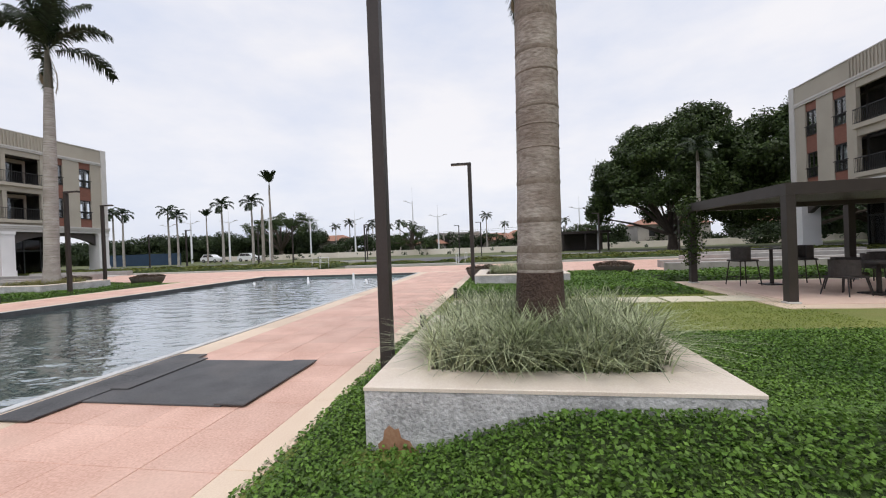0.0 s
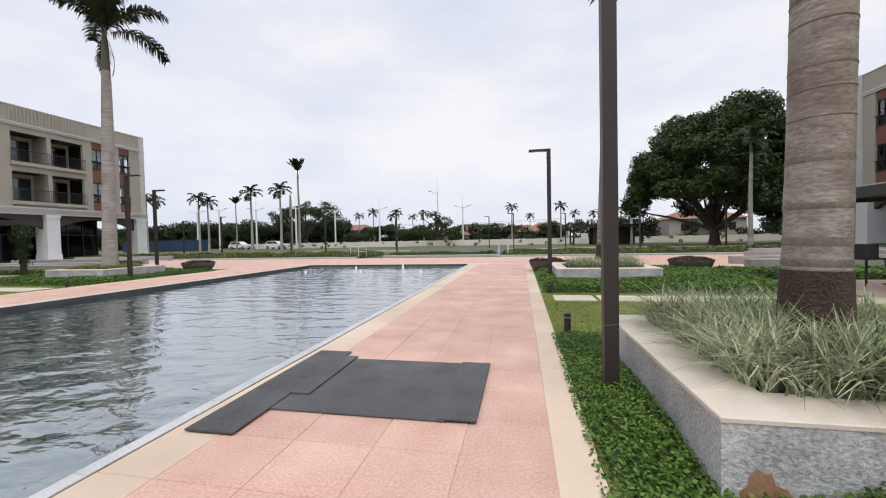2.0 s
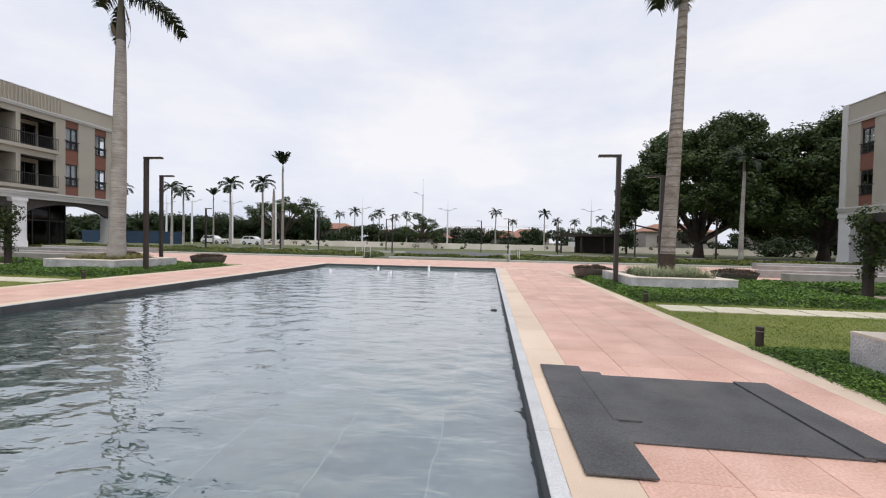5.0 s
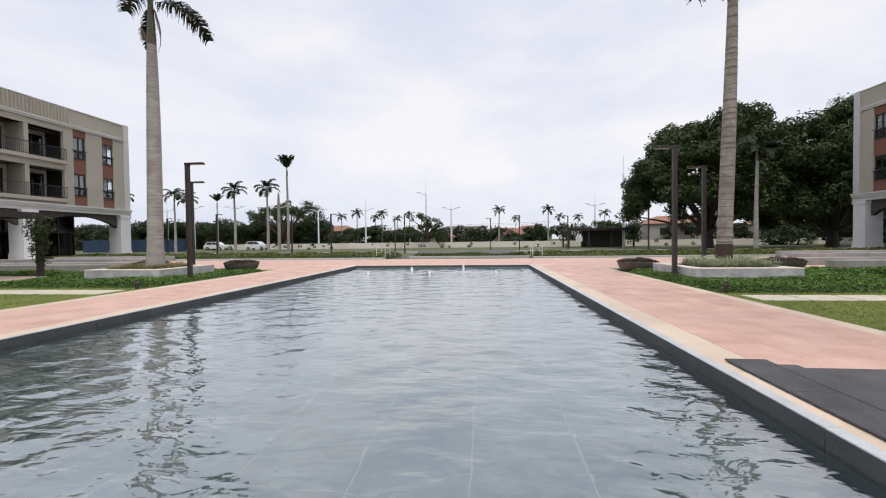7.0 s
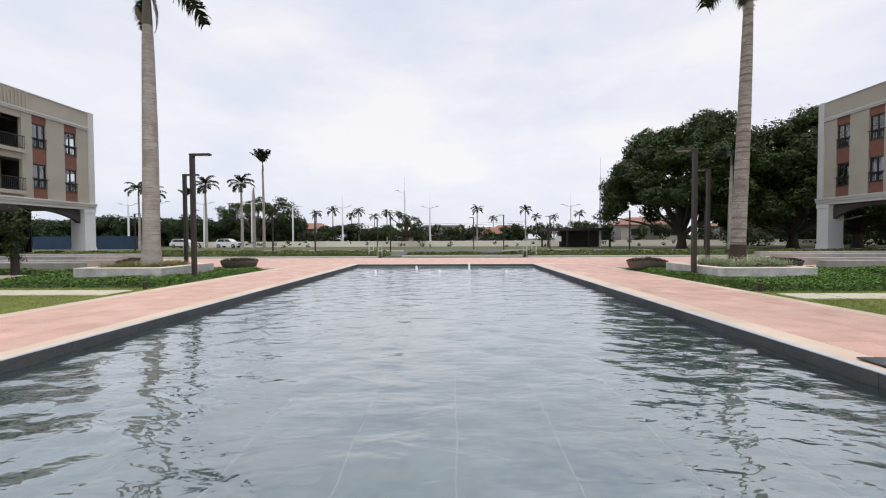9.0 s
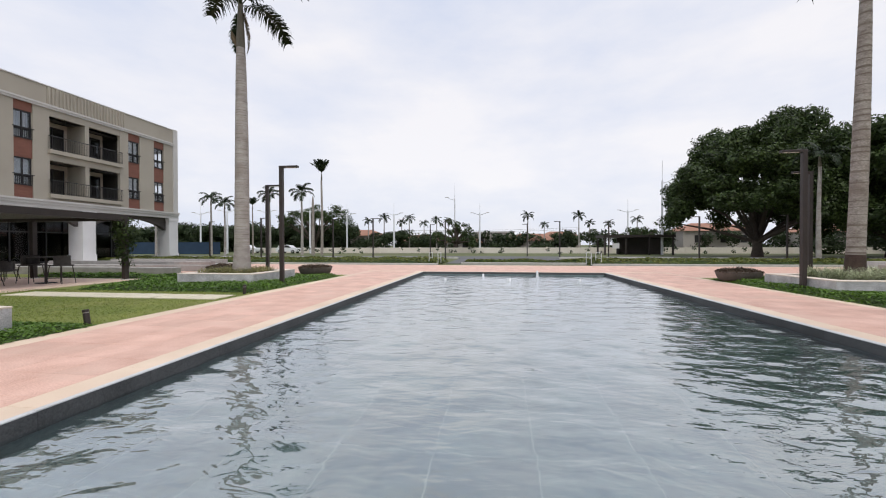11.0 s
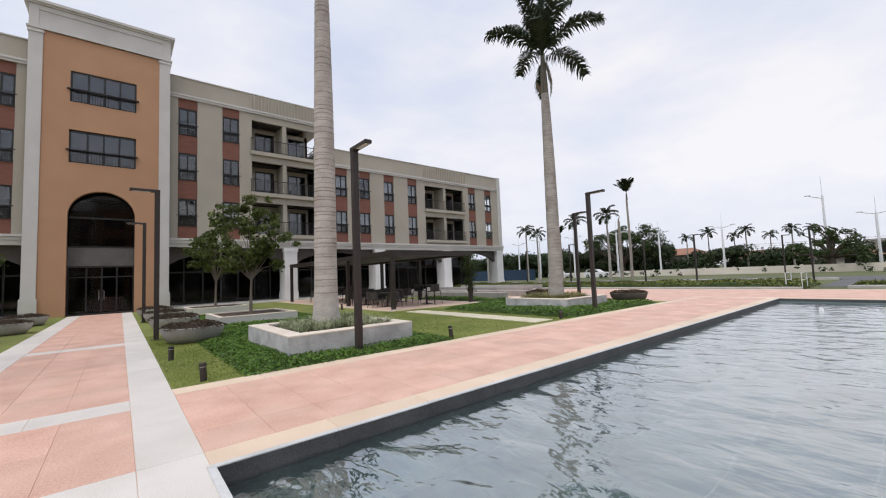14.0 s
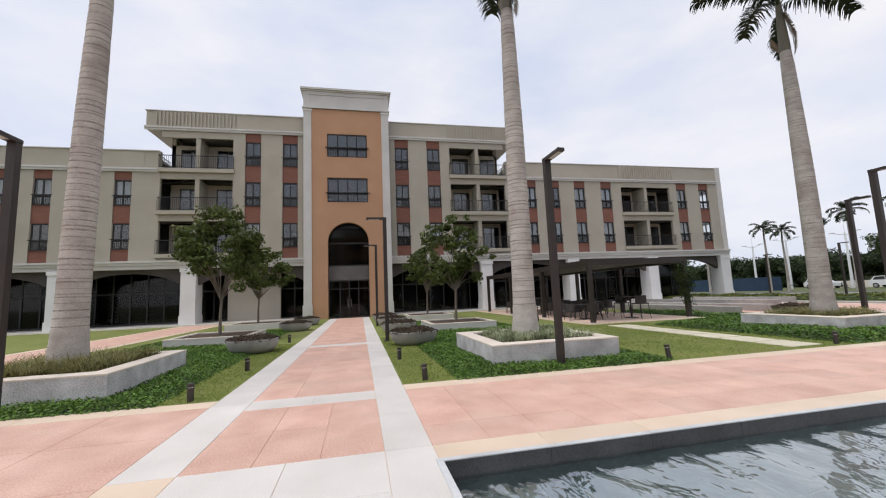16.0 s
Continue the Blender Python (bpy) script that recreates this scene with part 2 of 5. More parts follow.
M_BARK = mat("grey_brown_bark", (0.055, 0.042, 0.034), (0.11, 0.088, 0.07), 0.95, 3, 30, 0.6, dist=0.02)
M_PALE_BARK = mat("young_tree_bark", (0.14, 0.115, 0.09), (0.22, 0.185, 0.15), 0.95, 4, 30, 0.5)
M_BOWL = mat("cast_concrete", (0.30, 0.285, 0.275), (0.42, 0.40, 0.385), 0.85, 3, 40, 0.3, stain=(0.24, 0.22, 0.21))
M_WICKER = mat("dark_woven_resin", (0.030, 0.026, 0.025), (0.06, 0.052, 0.05), 0.7, 12, 90, 0.5)
M_TABLETOP = mat("dark_table_top", (0.045, 0.04, 0.038), (0.07, 0.062, 0.058), 0.4, 3, 40, 0.05)
M_STEEL_WHITE = mat("galvanised_white_pole", (0.62, 0.63, 0.65), (0.72, 0.73, 0.75), 0.5, 2, 20, 0.05)
M_WALL_FAR = mat("cream_boundary_wall", (0.66, 0.61, 0.54), (0.76, 0.71, 0.64), 0.9, 0.3, 6, 0.05, stain=(0.46, 0.40, 0.33), stain_scale=0.15)
M_ROOF_TILE = mat("clay_roof_tile", (0.26, 0.125, 0.08), (0.37, 0.20, 0.14), 0.9, 0.6, 8, 0.3)
M_HOUSE = mat("house_render", (0.36, 0.33, 0.30), (0.46, 0.42, 0.38), 0.9, 0.4, 8, 0.05)
M_CAR = mat("white_car_paint", (0.72, 0.73, 0.75), (0.78, 0.79, 0.81), 0.25, 1, 20, 0)
M_TYRE = mat("tyre_rubber", (0.02, 0.02, 0.02), (0.03, 0.03, 0.03), 0.8, 5, 40, 0.2)
M_RIM = mat("alloy_rim", (0.35, 0.35, 0.36), (0.42, 0.42, 0.43), 0.35, 5, 40, 0, metal=0.8)
M_BLUE = mat("blue_site_hoarding", (0.010, 0.030, 0.07), (0.018, 0.048, 0.095), 0.7, 1, 20, 0.05)
M_STONE_TILE = mat("stepping_stone_slab", (0.60, 0.54, 0.41), (0.72, 0.66, 0.51), 0.8, 2, 40, 0.2, per_piece=0.06)
M_RUST = mat("rust_stain", (0.30, 0.155, 0.085), (0.40, 0.23, 0.14), 0.9, 8, 40, 0.2)
# very dark brown: shade below roofs and upper floors is put into the colour
M_CEIL = mat("shade_brown", (0.055, 0.046, 0.043), (0.085, 0.072, 0.066), 0.8, 1, 20, 0.05)
M_LIGHT = mat("pale_lamp_lens", (0.55, 0.55, 0.53), (0.6, 0.6, 0.58), 0.4, 5, 20, 0)


# ---- mesh helpers ----
class Geo:
    """Vertices and faces gathered for one mesh."""

    def __init__(self):
        self.v, self.f = [], []

    def box(self, x0, x1, y0, y1, z0, z1, bevel=0.0):
        x0, x1, y0, y1, z0, z1 = min(x0, x1), max(x0, x1), min(y0, y1), max(y0, y1), min(z0, z1), max(z0, z1)
        n = len(self.v)
        if bevel:
            b = bevel
            for z, i in ((z0, 0), (z1 - b, 0), (z1, b)):
                self.v += [(x0 + i, y0 + i, z), (x1 - i, y0 + i, z), (x1 - i, y1 - i, z), (x0 + i, y1 - i, z)]
            self.f.append((n + 3, n + 2, n + 1, n))
            for k in (0, 4):
                for i in range(4):
                    j = (i + 1) % 4
                    self.f.append((n + k + i, n + k + j, n + k + 4 + j, n + k + 4 + i))
            self.f.append((n + 8, n + 9, n + 10, n + 11))
            return self
        self.v += [(x0, y0, z0), (x1, y0, z0), (x1, y1, z0), (x0, y1, z0), (x0, y0, z1), (x1, y0, z1), (x1, y1, z1), (x0, y1, z1)]
        self.f += [(n + 3, n + 2, n + 1, n), (n + 4, n + 5, n + 6, n + 7), (n, n + 1, n + 5, n + 4), (n + 1, n + 2, n + 6, n + 5), (n + 2, n + 3, n + 7, n + 6), (n + 3, n, n + 4, n + 7)]
        return self

    def lathe(self, rings, sides=16, cap=True):
        """rings: (x, y, z, radius) from below upwards."""
        n = len(self.v)
        for x, y, z, r in rings:
            for k in range(sides):
                a = 2 * math.pi * k / sides
                self.v.append((x + r * math.cos(a), y + r * math.sin(a), z))
        for i in range(len(rings) - 1):
            for k in range(sides):
                j = (k + 1) % sides
                a = n + i * sides
                self.f.append((a + k, a + j, a + sides + j, a + sides + k))
        if cap:
            self.f.append(tuple(n + sides - 1 - k for k in range(sides)))
            self.f.append(tuple(n + (len(rings) - 1) * sides + k for k in range(sides)))
        return self

    def tube(self, points, radii, sides=7):
        n = len(self.v)
        for i, p in enumerate(points):
            p = Vector(p)
            d = (Vector(points[min(i + 1, len(points) - 1)]) - Vector(points[max(i - 1, 0)])).normalized()
            s = d.cross(Vector((0.31, 0.2, 1)) if abs(d.z) < 0.9 else Vector((1, 0.1, 0))).normalized()
            u = s.cross(d)
            for k in range(sides):
                a = 2 * math.pi * k / sides
                self.v.append(tuple(p + radii[i] * (math.cos(a) * s + math.sin(a) * u)))
        for i in range(len(points) - 1):
            for k in range(sides):
                j = (k + 1) % sides
                a = n + i * sides
                self.f.append((a + k, a + j, a + sides + j, a + sides + k))
        self.f.append(tuple(n + k for k in range(sides)))
        self.f.append(tuple(n + (len(points) - 1) * sides + sides - 1 - k for k in range(sides)))
        return self

    def prism(self, outline, axis, a, b):
        """An outline of (p, q) pushed out along the axis from a to b; p, q are the two other axes in order."""
        n, k = len(self.v), len(outline)
        for c in (a, b):
            for p, q in outline:
                self.v.append({'x': (c, p, q), 'y': (p, c, q), 'z': (p, q, c)}[axis])
        self.f.append(tuple(range(n, n + k)))
        self.f.append(tuple(range(n + 2 * k - 1, n + k - 1, -1)))
        for i in range(k):
            j = (i + 1) % k
            self.f.append((n + i, n + k + i, n + k + j, n + j))
        return self

    def mesh(self, name, material, smooth=False, closed=True):
        me = bpy.data.meshes.new(name)
        me.from_pydata(self.v, [], self.f)
        if closed:
            bm = bmesh.new()
            bm.from_mesh(me)
            bmesh.ops.recalc_face_normals(bm, faces=bm.faces[:])
            bm.to_mesh(me)
            bm.free()
        if smooth:
            me.polygons.foreach_set("use_smooth", [True] * len(me.polygons))
            me.set_sharp_from_angle(angle=math.radians(40))
        me.materials.append(material)
        return me


def quads(name, q, material):
    """A mesh of loose quads from an array (n, 4, 3)."""
    q = np.asarray(q, dtype=np.float32).reshape(-1, 3)
    n = len(q) // 4
    me = bpy.data.meshes.new(name)
    me.vertices.add(4 * n)
    me.vertices.foreach_set("co", q.ravel())
    me.loops.add(4 * n)
    me.loops.foreach_set("vertex_index", np.arange(4 * n, dtype=np.int32))
    me.polygons.add(n)
    me.polygons.foreach_set("loop_start", np.arange(0, 4 * n, 4, dtype=np.int32))
    me.update(calc_edges=True)
    me.materials.append(material)
    return me


class Each:
    """Takes boxes like Geo, and makes each one a part of its own."""

    def __init__(self, name, material, parent, label=""):
        self.a = (name, material, parent, label)

    def box(self, *k):
        part(self.a[0], Geo().box(*k), *self.a[1:])
        return self


def thing(name, loc, label, category, group="", kind=""):
    ob = new(name)
    ob.location = loc
    ob.empty_display_size = 0.2
    return tagged(ob, label, category, group, kind)


def part(name, geo, material, parent, label="", smooth=False):
    ob = new(name, geo.mesh(name, material, smooth) if isinstance(geo, Geo) else geo)
    ob.parent = parent
    if label:
        ob["label"] = label
    return ob


def shared(name, me, parent, loc):
    ob = new(name, me)
    ob.parent = parent
    ob.location = loc
    return ob


def setting(name, geo, material, label, category, kind="structure", smooth=False):
    return tagged(new(name, geo.mesh(name, material, smooth) if isinstance(geo, Geo) else geo), label, category, kind=kind)


def scatter_leaves(centres, normals, size, aspect=0.55, spread=0.8, r=rng):
    """Leaf quads at the centres, facing roughly along the normals."""
    n = len(centres)
    d = normals + spread * r.normal(size=(n, 3))
    d /= np.linalg.norm(d, axis=1, keepdims=True)
    t = r.normal(size=(n, 3))
    u = np.cross(d, t)
    u /= np.linalg.norm(u, axis=1, keepdims=True)
    v = np.cross(d, u)
    s = (size * r.uniform(0.6, 1.3, n))[:, None]
    c = centres
    return np.stack([c - u * s, c - v * s * aspect, c + u * s, c + v * s * aspect], axis=1)


# ---- ground, paving and pool ----
g = Geo()
R = 3000.0
hx0, hx1, hy0, hy1 = POOL_W - 0.3, POOL_E + 0.3, POOL_S - 0.3, POOL_N + 0.3
g.box(-R, hx0, -R, R, -0.4, -0.06).box(hx1, R, -R, R, -0.4, -0.06)
g.box(hx0, hx1, -R, hy0, -0.4, -0.06).box(hx0, hx1, hy1, R, -0.4, -0.06)
setting("ground", g, M_GROUND, "dry grass and earth reaching the horizon", "ground")

GRASS_W, GRASS_E = -18.70, -2.10     # where the walkways end and the beds begin
PATH_S, PATH_N = -1.95, 1.05         # the cross path to the entrances
g = Geo()
g.box(GRASS_W, POOL_W - 0.02, PATH_N, 29.6, -0.08, -0.007).box(POOL_E + 0.02, GRASS_E, PATH_N, 29.6, -0.08, -0.007)
g.box(POOL_W - 0.02, POOL_E + 0.02, POOL_N + 0.02, 29.6, -0.08, -0.007)
g.box(-44.0, 23.0, PATH_S, PATH_N, -0.08, -0.007)
g.box(GRASS_W, GRASS_E, -24, PATH_S, -0.08, -0.007)
g.box(-33, GRASS_W, 19.6, 29.6, -0.08, -0.007).box(GRASS_E, 12, 19.6, 29.6, -0.08, -0.007)
pave = setting("pavement", g, M_BED, "pink and cream granite paved walkways around the pool", "pavement")

slab_meshes = {}


def slab(name, x0, x1, y0, y1, material, z=0.0, joint=0.0025, thick=0.03, parent=None):
    key = (name, round(x1 - x0, 3), round(y1 - y0, 3), material.name)
    if key not in slab_meshes:
        hx, hy = (x1 - x0) / 2 - joint, (y1 - y0) / 2 - joint
        slab_meshes[key] = Geo().box(-hx, hx, -hy, hy, -thick, 0, 0.003).mesh(name, material)
    return shared(name, slab_meshes[key], parent or pave, ((x0 + x1) / 2, (y0 + y1) / 2, z + float(rng.uniform(-0.0012, 0.0012))))


def cuts(a, b, step):
    n = max(1, round((b - a) / step))
    return [a + (b - a) * k / n for k in range(n + 1)]


def tiled(x0, x1, y0, y1, sx, sy, material, name="slab"):
    xs, ys = cuts(x0, x1, sx), cuts(y0, y1, sy)
    for i in range(len(xs) - 1):
        for j in range(len(ys) - 1):
            slab(name, xs[i], xs[i + 1], ys[j], ys[j + 1], material)


def tiled_stuff(geo, x0, x1, y0, y1, sx, sy):
    xs, ys = cuts(x0, x1, sx), cuts(y0, y1, sy)
    for i in range(len(xs) - 1):
        for j in range(len(ys) - 1):
            geo.box(xs[i] + 0.004, xs[i + 1] - 0.004, ys[j] + 0.004, ys[j + 1] - 0.004, -0.03, 0.0)


# far and unseen-behind paving, joined
far_pink, far_cream = Geo(), Geo()
tiled_stuff(far_pink, GRASS_W, GRASS_E, POOL_N + 0.8, 29.2, 1.5, 1.28)
tiled_stuff(far_pink, -33, GRASS_W, 19.9, 29.2, 1.5, 1.3)
tiled_stuff(far_pink, GRASS_E, 12, 19.9, 29.2, 1.5, 1.3)
tiled_stuff(far_pink, GRASS_W + 0.4, GRASS_E - 0.4, -24, PATH_S, 1.3, 1.3)
for s in (-1, 1):
    a, b = (-44.0, -25.9) if s < 0 else (5.1, 23.0)
    tiled_stuff(far_pink, a, b, PATH_S + 0.58, PATH_N - 0.5, 1.3, 0.64)
tiled_stuff(far_cream, GRASS_W, GRASS_E, POOL_N + 0.4, POOL_N + 0.8, 1.5, 0.4)
tiled_stuff(far_cream, -33, 12, 29.2, 29.6, 1.5, 0.4)
for x in (GRASS_W, GRASS_E - 0.4):
    tiled_stuff(far_cream, x, x + 0.4, -24, PATH_S, 0.4, 1.3)
for nm, gg, mm in (("far_pink_paving", far_pink, M_PINK), ("far_cream_paving", far_cream, M_CREAM)):
    ob = part(nm, gg, mm, pave)
    ob["kind"] = "stuff"

# the pool: recessed tiled floor, walls, coping, water
pool = tagged(new("pool_basin", Geo().box(hx0, hx1, hy0, hy1, -0.80, -0.62).mesh("pool_basin", M_JOINT)), "shallow reflecting pool lined with slate tiles", "pool", kind="structure")
g = Geo()
g.box(hx0, POOL_W + 0.02, hy0, hy1, -0.62, -0.10).box(POOL_E - 0.02, hx1, hy0, hy1, -0.62, -0.10)
g.box(POOL_W + 0.02, POOL_E - 0.02, hy0, POOL_S + 0.02, -0.62, -0.10).box(POOL_W + 0.02, POOL_E - 0.02, POOL_N - 0.02, hy1, -0.62, -0.10)
part("pool_wall", g, M_TILE, pool)
xs, ys = cuts(POOL_W + 0.02, POOL_E - 0.02, 0.92), cuts(POOL_S + 0.02, POOL_N - 0.02, 0.92)
tile_me = Geo().box(-(xs[1] - xs[0]) / 2 + 0.007, (xs[1] - xs[0]) / 2 - 0.007, -(ys[1] - ys[0]) / 2 + 0.007, (ys[1] - ys[0]) / 2 - 0.007, 0, 0.005, 0.001).mesh("tile", M_TILE)
for i in range(len(xs) - 1):
    for j in range(len(ys) - 1):
        shared("tile", tile_me, pool, ((xs[i] + xs[i + 1]) / 2, (ys[j] + ys[j + 1]) / 2, -0.62))
# coping: dark grey blocks whose inner face shows above the water
for a, b in ((POOL_W, POOL_W + 0.07), (POOL_E - 0.12, POOL_E)):
    yy = cuts(POOL_S - 0.07, POOL_N + 0.07, 1.2)
    for j in range(len(yy) - 1):
        slab("coping_block", a, b, yy[j], yy[j + 1], M_COPING, 0.0, 0.002, 0.23, pool)
        slab("coping_cap", a, b, yy[j], yy[j + 1], M_COPING_TOP, 0.014, 0.002, 0.012, pool)
xx = cuts(POOL_W + 0.07, POOL_E - 0.12, 1.2)
for i in range(len(xx) - 1):
    for y0 in (POOL_S - 0.07, POOL_N):
        slab("coping_block", xx[i], xx[i + 1], y0, y0 + 0.07, M_COPING, 0.0, 0.002, 0.23, pool)
        slab("coping_cap", xx[i], xx[i + 1], y0, y0 + 0.07, M_COPING_TOP if y0 < 5 else M_COPING, 0.014, 0.002, 0.012, pool)
wx, wy = np.meshgrid(np.linspace(POOL_W + 0.02, POOL_E - 0.02, 200), np.linspace(POOL_S + 0.01, POOL_N - 0.01, 420), indexing="ij")
wz = np.full(wx.shape, -0.145)
r_wave = np.random.default_rng(4)
for k in range(46):
    wave = 0.20 * (1.0 / 0.20) ** r_wave.random()
    heading = math.radians(90 + r_wave.normal(0, 32))
    wz += 0.0019 * wave ** 1.0 * np.sin(2 * math.pi / wave * (wx * math.cos(heading) + wy * math.sin(heading)) + r_wave.uniform(0, 6.28)) * (0.75 + 0.35 * np.sin(0.5 * wx + 0.35 * wy + r_wave.uniform(0, 6.28)))
g = Geo()
g.v = np.stack([wx.ravel(), wy.ravel(), wz.ravel()], 1).tolist()
g.f = [(i * 420 + j, (i + 1) * 420 + j, (i + 1) * 420 + j + 1, i * 420 + j + 1) for i in range(199) for j in range(419)]
water = setting("water", g.mesh("water", M_WATER, True, closed=False), M_WATER, "rippled clear pool water mirroring the overcast sky", "water", smooth=True)
water.visible_shadow = False
for x, y, jet in ((-13.6, 18.7, 0.10), (-10.6, 18.8, 0.11), (-7.45, 18.8, 0.10), (-11.9, 21.2, 0.12), (-9.1, 21.2, 0.30)):
    fj = thing("fountain_nozzle", (x, y, -0.62), "small fountain nozzle with a low white spurt of water", "fountain nozzle", "pool fountain nozzles")
    part("riser", Geo().lathe([(0, 0, 0, 0.05), (0, 0, 0.40, 0.04)], 10), M_STEEL_WHITE, fj, smooth=True)
    part("nozzle", Geo().lathe([(0, 0, 0.40, 0.055), (0, 0, 0.47, 0.06), (0, 0, 0.49, 0.03)], 10), M_STEEL_WHITE, fj, smooth=True)
    part("spurt", Geo().lathe([(0, 0, 0.47, 0.075), (0.01, 0, 0.47 + 0.35 * jet, 0.055), (0, 0.01, 0.47 + 0.8 * jet, 0.06), (0, 0, 0.49 + jet, 0.02)], 9), M_FOAM, fj, "white bubbling water", smooth=True)
sk = thing("pool_skimmer", (-5.75, 9.6, -0.2), "small dark floating skimmer in the pool", "skimmer")
part("float", Geo().lathe([(0, 0, -0.02, 0.05), (0, 0, 0.03, 0.10), (0, 0, 0.07, 0.06)], 12), M_TYRE, sk, smooth=True)

# walkway slabs along the pool and on the cross path
tiled(POOL_W - 0.38, POOL_W, PATH_N, POOL_N + 0.4, 0.38, 1.2, M_CREAM)
tiled(POOL_E, POOL_E + 0.45, PATH_N, POOL_N + 0.4, 0.45, 1.2, M_CREAM)
tiled(GRASS_W + 0.38, POOL_W - 0.38, PATH_N, POOL_N + 0.4, 0.64, 0.64, M_PINK)
tiled(POOL_E + 0.45, GRASS_E - 0.30, PATH_N, POOL_N + 0.4, 0.60, 0.60, M_PINK)
tiled(GRASS_W, GRASS_W + 0.38, PATH_N, 19.6, 0.38, 1.2, M_CREAM)
tiled(GRASS_E - 0.30, GRASS_E, PATH_N, 19.6, 0.30, 1.2, M_CREAM)
tiled(-44.0, POOL_W - 0.38, PATH_N - 0.5, PATH_N, 1.3, 0.5, M_WHITE_STONE)
tiled(-44.0, POOL_W - 0.38, PATH_S, PATH_S + 0.58, 1.3, 0.58, M_WHITE_STONE)
tiled(POOL_W - 0.38, -12.6, PATH_N - 0.5, PATH_N, 1.4, 0.5, M_WHITE_STONE)
tiled(-12.6, 23.0, PATH_N - 0.5, PATH_N, 1.4, 0.5, M_CREAM)
tiled(POOL_W - 0.38, 23.0, PATH_S, PATH_S + 0.58, 1.4, 0.58, M_CREAM)
tiled(-25.35, -18.46, PATH_S + 0.58, PATH_N - 0.5, 1.15, 0.64, M_PINK)
tiled(-18.46, -17.9, PATH_S + 0.58, PATH_N - 0.5, 0.56, 0.96, M_WHITE_STONE)
tiled(-17.9, POOL_W - 0.38, PATH_S + 0.58, PATH_N - 0.5, 1.1, 0.64, M_PINK)
tiled(-25.9, -25.35, PATH_S + 0.58, PATH_N - 0.5, 0.55, 0.96, M_WHITE_STONE)
tiled(POOL_W - 0.38, -14.0, PATH_S + 0.58, PATH_N - 0.5, 0.88, 0.96, M_WHITE_STONE)
tiled(-14.0, 5.1, PATH_S + 0.58, PATH_N - 0.5, 0.68, 0.64, M_PINK)

# second cross path towards the arcade
tiled_path = Geo()
tiled_stuff(tiled_path, -44.0, GRASS_W, -12.2, -9.7, 1.2, 1.25)
setting("cross_path", Geo().box(-44.0, GRASS_W, -12.6, -9.3, -0.08, 0.008), M_CREAM, "cream edged granite path towards the arcade", "pavement")
ob = part("path_paving", tiled_path, M_PINK, None, "pink granite paving")
ob.parent = bpy.data.objects["cross_path"]
ob.location = (0, 0, 0.014)
ob["kind"] = "stuff"

# lawns and planted beds
def bed(name, x0, x1, y0, y1, z, material, label, category="lawn"):
    return setting(name, Geo().box(x0, x1, y0, y1, -0.12, z), material, label, category)


bed("lawn_west", -44.4, GRASS_W - 0.004, PATH_N + 0.004, 19.596, -0.005, M_LAWN, "mown yellowish green lawn beside the walkway")
bed("lawn_east", GRASS_E + 0.004, 23.4, PATH_N + 0.004, 19.596, -0.005, M_LAWN, "mown yellowish green lawn beside the walkway")
bed("lawn_southwest", -44.4, GRASS_W - 0.004, -24, PATH_S - 0.004, -0.005, M_LAWN, "mown green lawn beside the entrance path")
bed("lawn_southeast", GRASS_E + 0.004, 23.4, -24, PATH_S - 0.004, -0.005, M_LAWN, "mown green lawn beside the cross path")


def cover_height(x, y, x0, x1, y0, y1, top, wobble):
    edge = np.minimum(np.minimum(x - x0, x1 - x), np.minimum(y - y0, y1 - y))
    w = 0.5 + 0.25 * np.sin(1.7 * x + 0.6 * y) + 0.25 * np.sin(2.3 * y - 1.1 * x + 1)
    return top * np.clip(edge / 0.30 + 0.12, 0.0, 1) * (1 - wobble * w)


